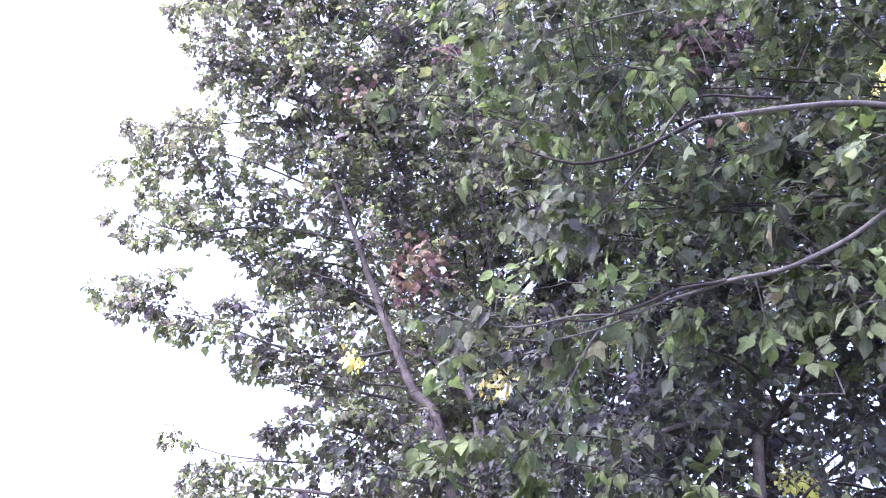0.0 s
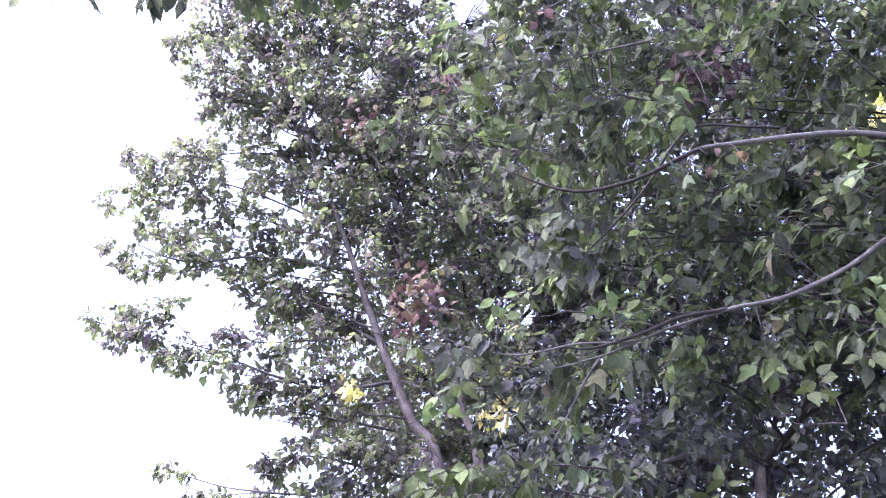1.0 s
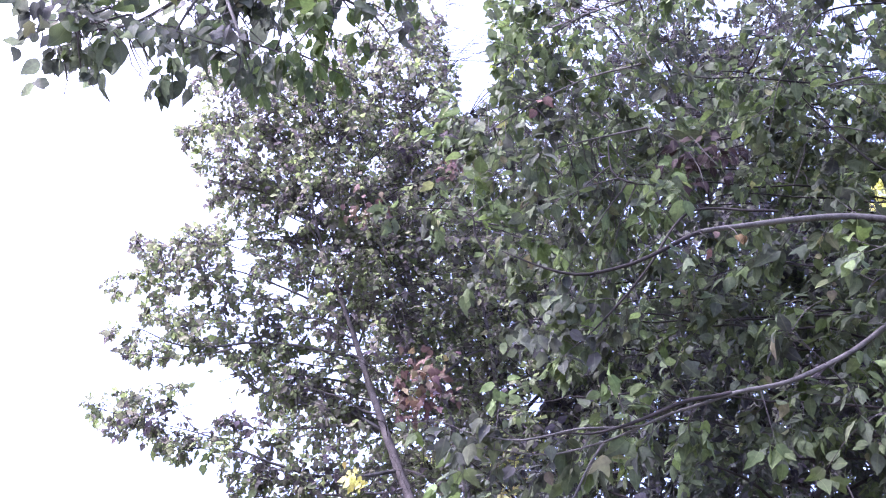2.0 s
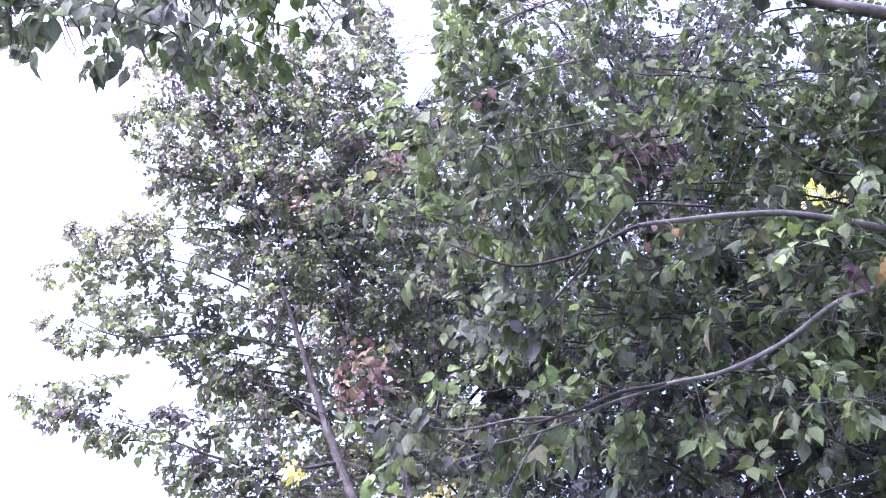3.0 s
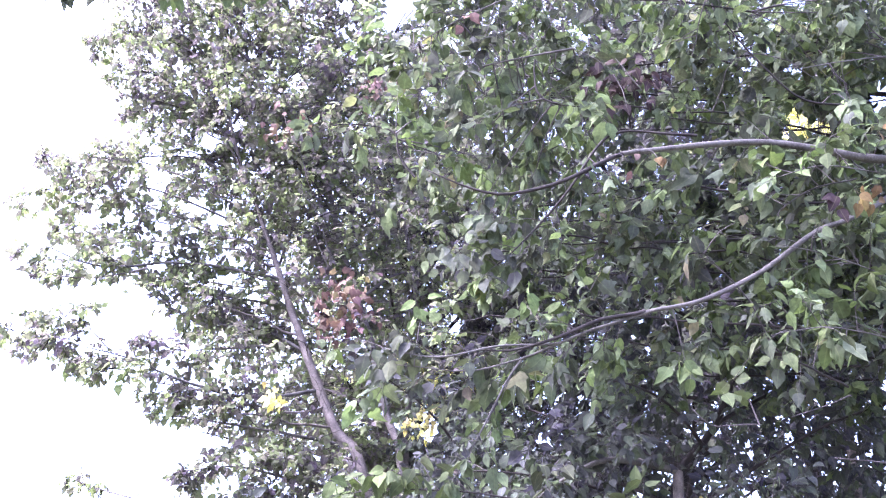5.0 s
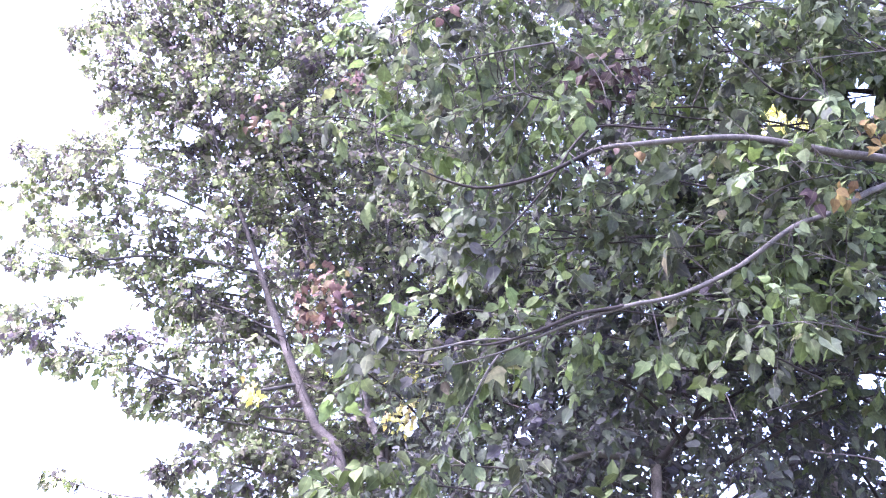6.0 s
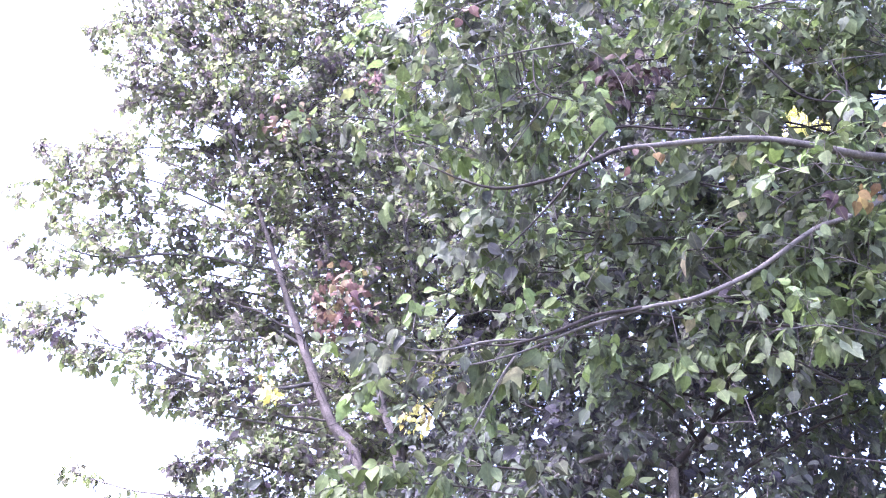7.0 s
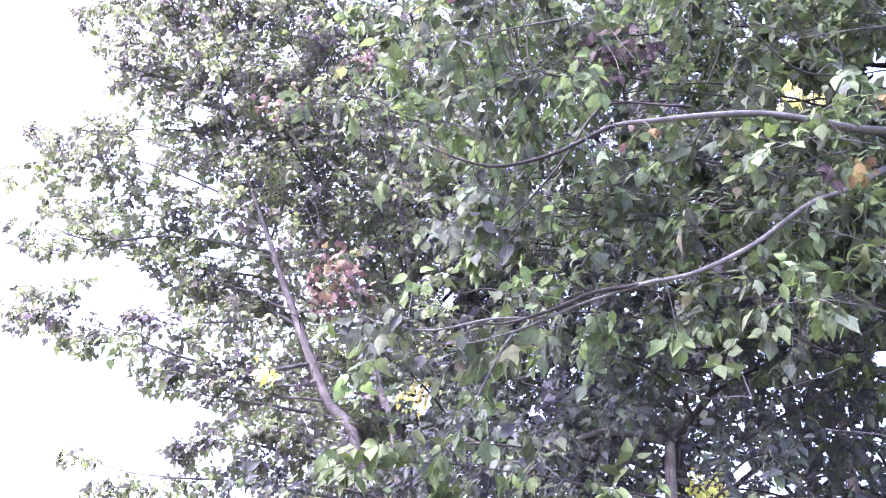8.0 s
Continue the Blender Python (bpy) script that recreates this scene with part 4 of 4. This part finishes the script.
# sprays that stand out by their tint
for at, mat, count, size, *spread in (
    ((0.11, 3.75, 2.74), 3, 1, 0.085), ((1.50, 3.50, 3.42), 2, 1, 0.08), ((1.01, 3.40, 3.69), 1, 2, 0.05), ((0.93, 3.50, 4.00), 3, 1, 0.08), ((0.14, 3.50, 3.29), 3, 6, 0.07, 0.05), ((0.90, 3.40, 4.16), 2, 3, 0.07),
):
    tree.spray(at, mat, count, size, *spread)
for at, mat, count, size, *spread in (
    ((-0.34, 3.60, 2.88), 2, 4, 0.075), ((1.21, 3.60, 2.77), 2, 6, 0.09), ((1.40, 3.60, 2.69), 2, 6, 0.085), ((2.01, 3.50, 3.52), 5, 3, 0.08), ((0.53, 3.50, 3.04), 2, 6, 0.07), ((0.06, 3.60, 3.03), 2, 6, 0.075),
    ((1.13, 3.72, 4.40), 5, 70, 0.07, 0.08), (ahead_of(0.045, 0.497, 3.45), 3, 14, 0.07, 0.05), (ahead_of(0.60, 0.57, 3.5), 6, 7, 0.07, 0.04), (ahead_of(0.663, 0.675, 3.5), 6, 8, 0.075, 0.04), (ahead_of(0.060, 0.888, 3.5), 1, 3, 0.07, 0.03), (ahead_of(0.325, 0.622, 3.4), 6, 2, 0.06, 0.03),
):
    tree.spray(at, mat, count, size, *spread)
# bare grey twigs before the withered spray
for line in ([(1.07, 3.62, 4.47, 0.002), (1.12, 3.62, 4.37, 0.003), (1.19, 3.62, 4.26, 0.002)], [(1.05, 3.62, 4.36, 0.002), (1.09, 3.62, 4.26, 0.0025), (1.10, 3.62, 4.15, 0.0015)]):
    for row in tree.limb("branch", line, step=0.04, sides=6)[::2]:
        tree.open_up(row, 0.05, 0.05, 1.5)
tree.build("broadleaf_tree", "broadleaf tree with long pale boughs of lobed green leaves", 300, lambda p: p[2] < 4.5)


# ---- young trees between ----
def young_tree(base, stem_rows, side_rows, boughs, low, rise, label):
    t = Tree(base, BARK_SHADED, TWIG_GREY, [UNDER_SHADE_GREEN, RED], NEAR_SHAPES, 0.074, gather=0.2)
    stem = t.limb("trunk", stem_rows, sides=10, bark=BARK_STEM)
    t.clothe(stem, 0.5, 0.05, 0.6, 0.036, 0, 2)
    for k, rows in enumerate(side_rows):
        t.clothe(t.limb("branch", rows, bark=BARK_SHADED if k else BARK_PALE), 0.2, 0.05, 0.5, 0.034, 0, 1)
    for k in range(boughs):
        w, z = k * 2.4, low + rise * k
        foot = np.array((base[0] + 0.02 + 0.04 * k, base[1], z))
        tip = foot + np.array((math.cos(w) * 1.7, math.sin(w) * 1.0, rng.uniform(0.1, 0.7)))
        t.clothe(t.limb("branch", [(*foot, 0.014), (*(foot * 0.5 + tip * 0.5 + np.array((0, 0, 0.12))), 0.009), (*tip, 0.003)]), 0.15, 0.07, 0.5, 0.036, 0, 2)
    t.trim(lambda u, w: ~in_gap(u, w) & ~before_open(u, w))
    t.build("young_tree", label, 300, lambda p: True)


young_tree((1.6, 5.5, 0), [(1.6, 5.5, 0, 0.065), (1.62, 5.5, 1.0, 0.058), *[(1.63, 5.50, 1.90, 0.046), (1.65, 5.50, 2.29, 0.041), (1.68, 5.50, 2.69, 0.033)]], [[(1.68, 5.50, 2.69, 0.025), (1.42, 5.40, 2.73, 0.022), (1.19, 5.30, 2.72, 0.018), (0.95, 5.20, 2.62, 0.012), (0.74, 5.20, 2.48, 0.006)], [(1.68, 5.50, 2.69, 0.026), (2.00, 5.50, 3.04, 0.020), (2.24, 5.50, 3.55, 0.014), (2.45, 5.50, 4.10, 0.007)], [(1.79, 5.50, 2.69, 0.018), (1.39, 5.70, 2.91, 0.012), (0.93, 5.90, 3.16, 0.008), (0.42, 6.00, 3.35, 0.003)], [(1.77, 5.50, 2.43, 0.018), (1.37, 5.70, 2.65, 0.012), (0.92, 5.90, 2.88, 0.008), (0.42, 6.00, 3.02, 0.003)], [(1.76, 5.50, 2.23, 0.018), (1.34, 5.70, 2.39, 0.012), (0.90, 5.90, 2.57, 0.008), (0.41, 6.00, 2.71, 0.003)], [(1.74, 5.50, 2.09, 0.018), (1.33, 5.70, 2.22, 0.012), (0.89, 5.90, 2.35, 0.008), (0.41, 6.00, 2.44, 0.003)]], 20, 1.7, 0.16, "slim young tree with shade-coloured leaves below the boughs")
young_tree((3.3, 6.4, 0), [(3.3, 6.4, 0, 0.06), (3.35, 6.4, 1.4, 0.05), (3.3, 6.45, 2.8, 0.035), (3.5, 6.4, 4.4, 0.012)], [], 20, 1.6, 0.14, "slim young tree with shade-coloured leaves behind a bough")
young_tree((0.2, 6.9, 0), [(0.2, 6.9, 0, 0.05), (0.22, 6.9, 1.4, 0.042), (0.3, 6.95, 2.6, 0.03), (0.35, 6.9, 3.6, 0.01)], [], 8, 1.5, 0.2, "low young tree with shade-coloured leaves beside pale stems")


# ---- the trees behind ----
def back_tree(base, height, spread, low, boughs, seed_turn, yellow, mats, size, label, sprays=(), full=0):
    t = Tree(base, BARK_SHADED, BARK_SHADED, mats, FAR_SHAPES, size)
    b = np.array(base, float)
    stem = t.limb("trunk", [(*b, 0.011 * height), (*(b + (0.05, 0, height * 0.3)), 0.007 * height), (*(b + (-0.1, 0.1, height * 0.65)), 0.004 * height), (*(b + (0.1, 0, height)), 0.01)], step=0.3, sides=12)
    tint = lambda p: 1 if near_any(p, yellow) else 0
    t.clothe(stem, 0.2, 0.12, 1.0, 0.05, tint, 2)
    for k in range(boughs):
        share = (k + 0.5) / boughs
        z = height * (low + (0.95 - low) * share)
        w = seed_turn + k * 2.4
        reach = spread * (1.0 - 0.75 * max(0, share - 0.35) ** 1.3) * rng.uniform(0.75, 1.1) * (0.75 + 0.25 * min(1, share * 4))
        foot = b + np.array((0, 0, z * 0.86))
        tip = b + np.array((math.cos(w) * reach, math.sin(w) * reach, z + rng.uniform(0, 0.08) * height))
        mid = (foot + tip) / 2 + np.array((0, 0, 0.04 * height))
        line = t.limb("branch", [(*foot, 0.035), (*mid, 0.02), (*tip, 0.004)], step=0.2, sides=6, wobble=0.05)
        t.clothe(line, 0.2, 0.085, 0.95, 0.046, tint, 2, taper=0.35)
    if full:
        t.fill(110, [(0.06, 0.46), (0.31, 0.46), (0.30, 0.28), (0.06, 0.28)], b[1] - 1.5, b[1], 0.7, 0.045, 0, reach=1.6)
        t.fill(full, [(0.0, 0.97), (0.80, 0.97), (0.70, 0.30), (0.0, 0.30)], b[1] - 1.8, b[1] + 0.5, 0.7, 0.045, 0, reach=1.2)
    t.trim(lambda u, w: ~in_gap(u, w) & ((u > 0.28) | inside(u, w, CROWN)))
    for at, count, spread, leaf in sprays:
        t.open_up(at, 2.2 * spread, 2.2 * spread, 3.0)
        t.spray(at, 1, count, leaf, spread)
    return t.build("broadleaf_tree", label, 300, lambda p: True)


back_tree((2.8, 9.3, 0), 12.2, 3.3, 0.13, 44, 0.4, [], [SHADE_GREEN, SUNLIT_YELLOW], 0.084, "dense broadleaf tree with shade-coloured leaves and a sunlit-coloured yellow spray", [(ahead_of(u, w, 5.7), n + n // 2, 0.06, 0.042) for u, w, n in SUNLIT], 420)
back_tree((8.2, 10.6, 0), 12.2, 3.6, 0.16, 32, 1.7, [(5.6, 9.8, 8.6, 0.7)], [SHADE_GREEN, SUNLIT_YELLOW], 0.084, "tall broadleaf tree with shade-coloured leaves and a sunlit-coloured yellow spray")
back_tree((5.6, 12.2, 0), 10.4, 2.9, 0.10, 34, 0.9, [], [SHADE_GREEN, SUNLIT_YELLOW], 0.084, "broadleaf tree with shade-coloured leaves between taller trunks")
back_tree((-0.2, 10.6, 0), 9.7, 2.7, 0.2, 44, 3.0, [(0.3, 10.0, 4.3, 0.8)], [HAZED_GREEN, SUNLIT_YELLOW], 0.083, "small broadleaf tree with a few sunlit-coloured leaves, seen between the crowns")
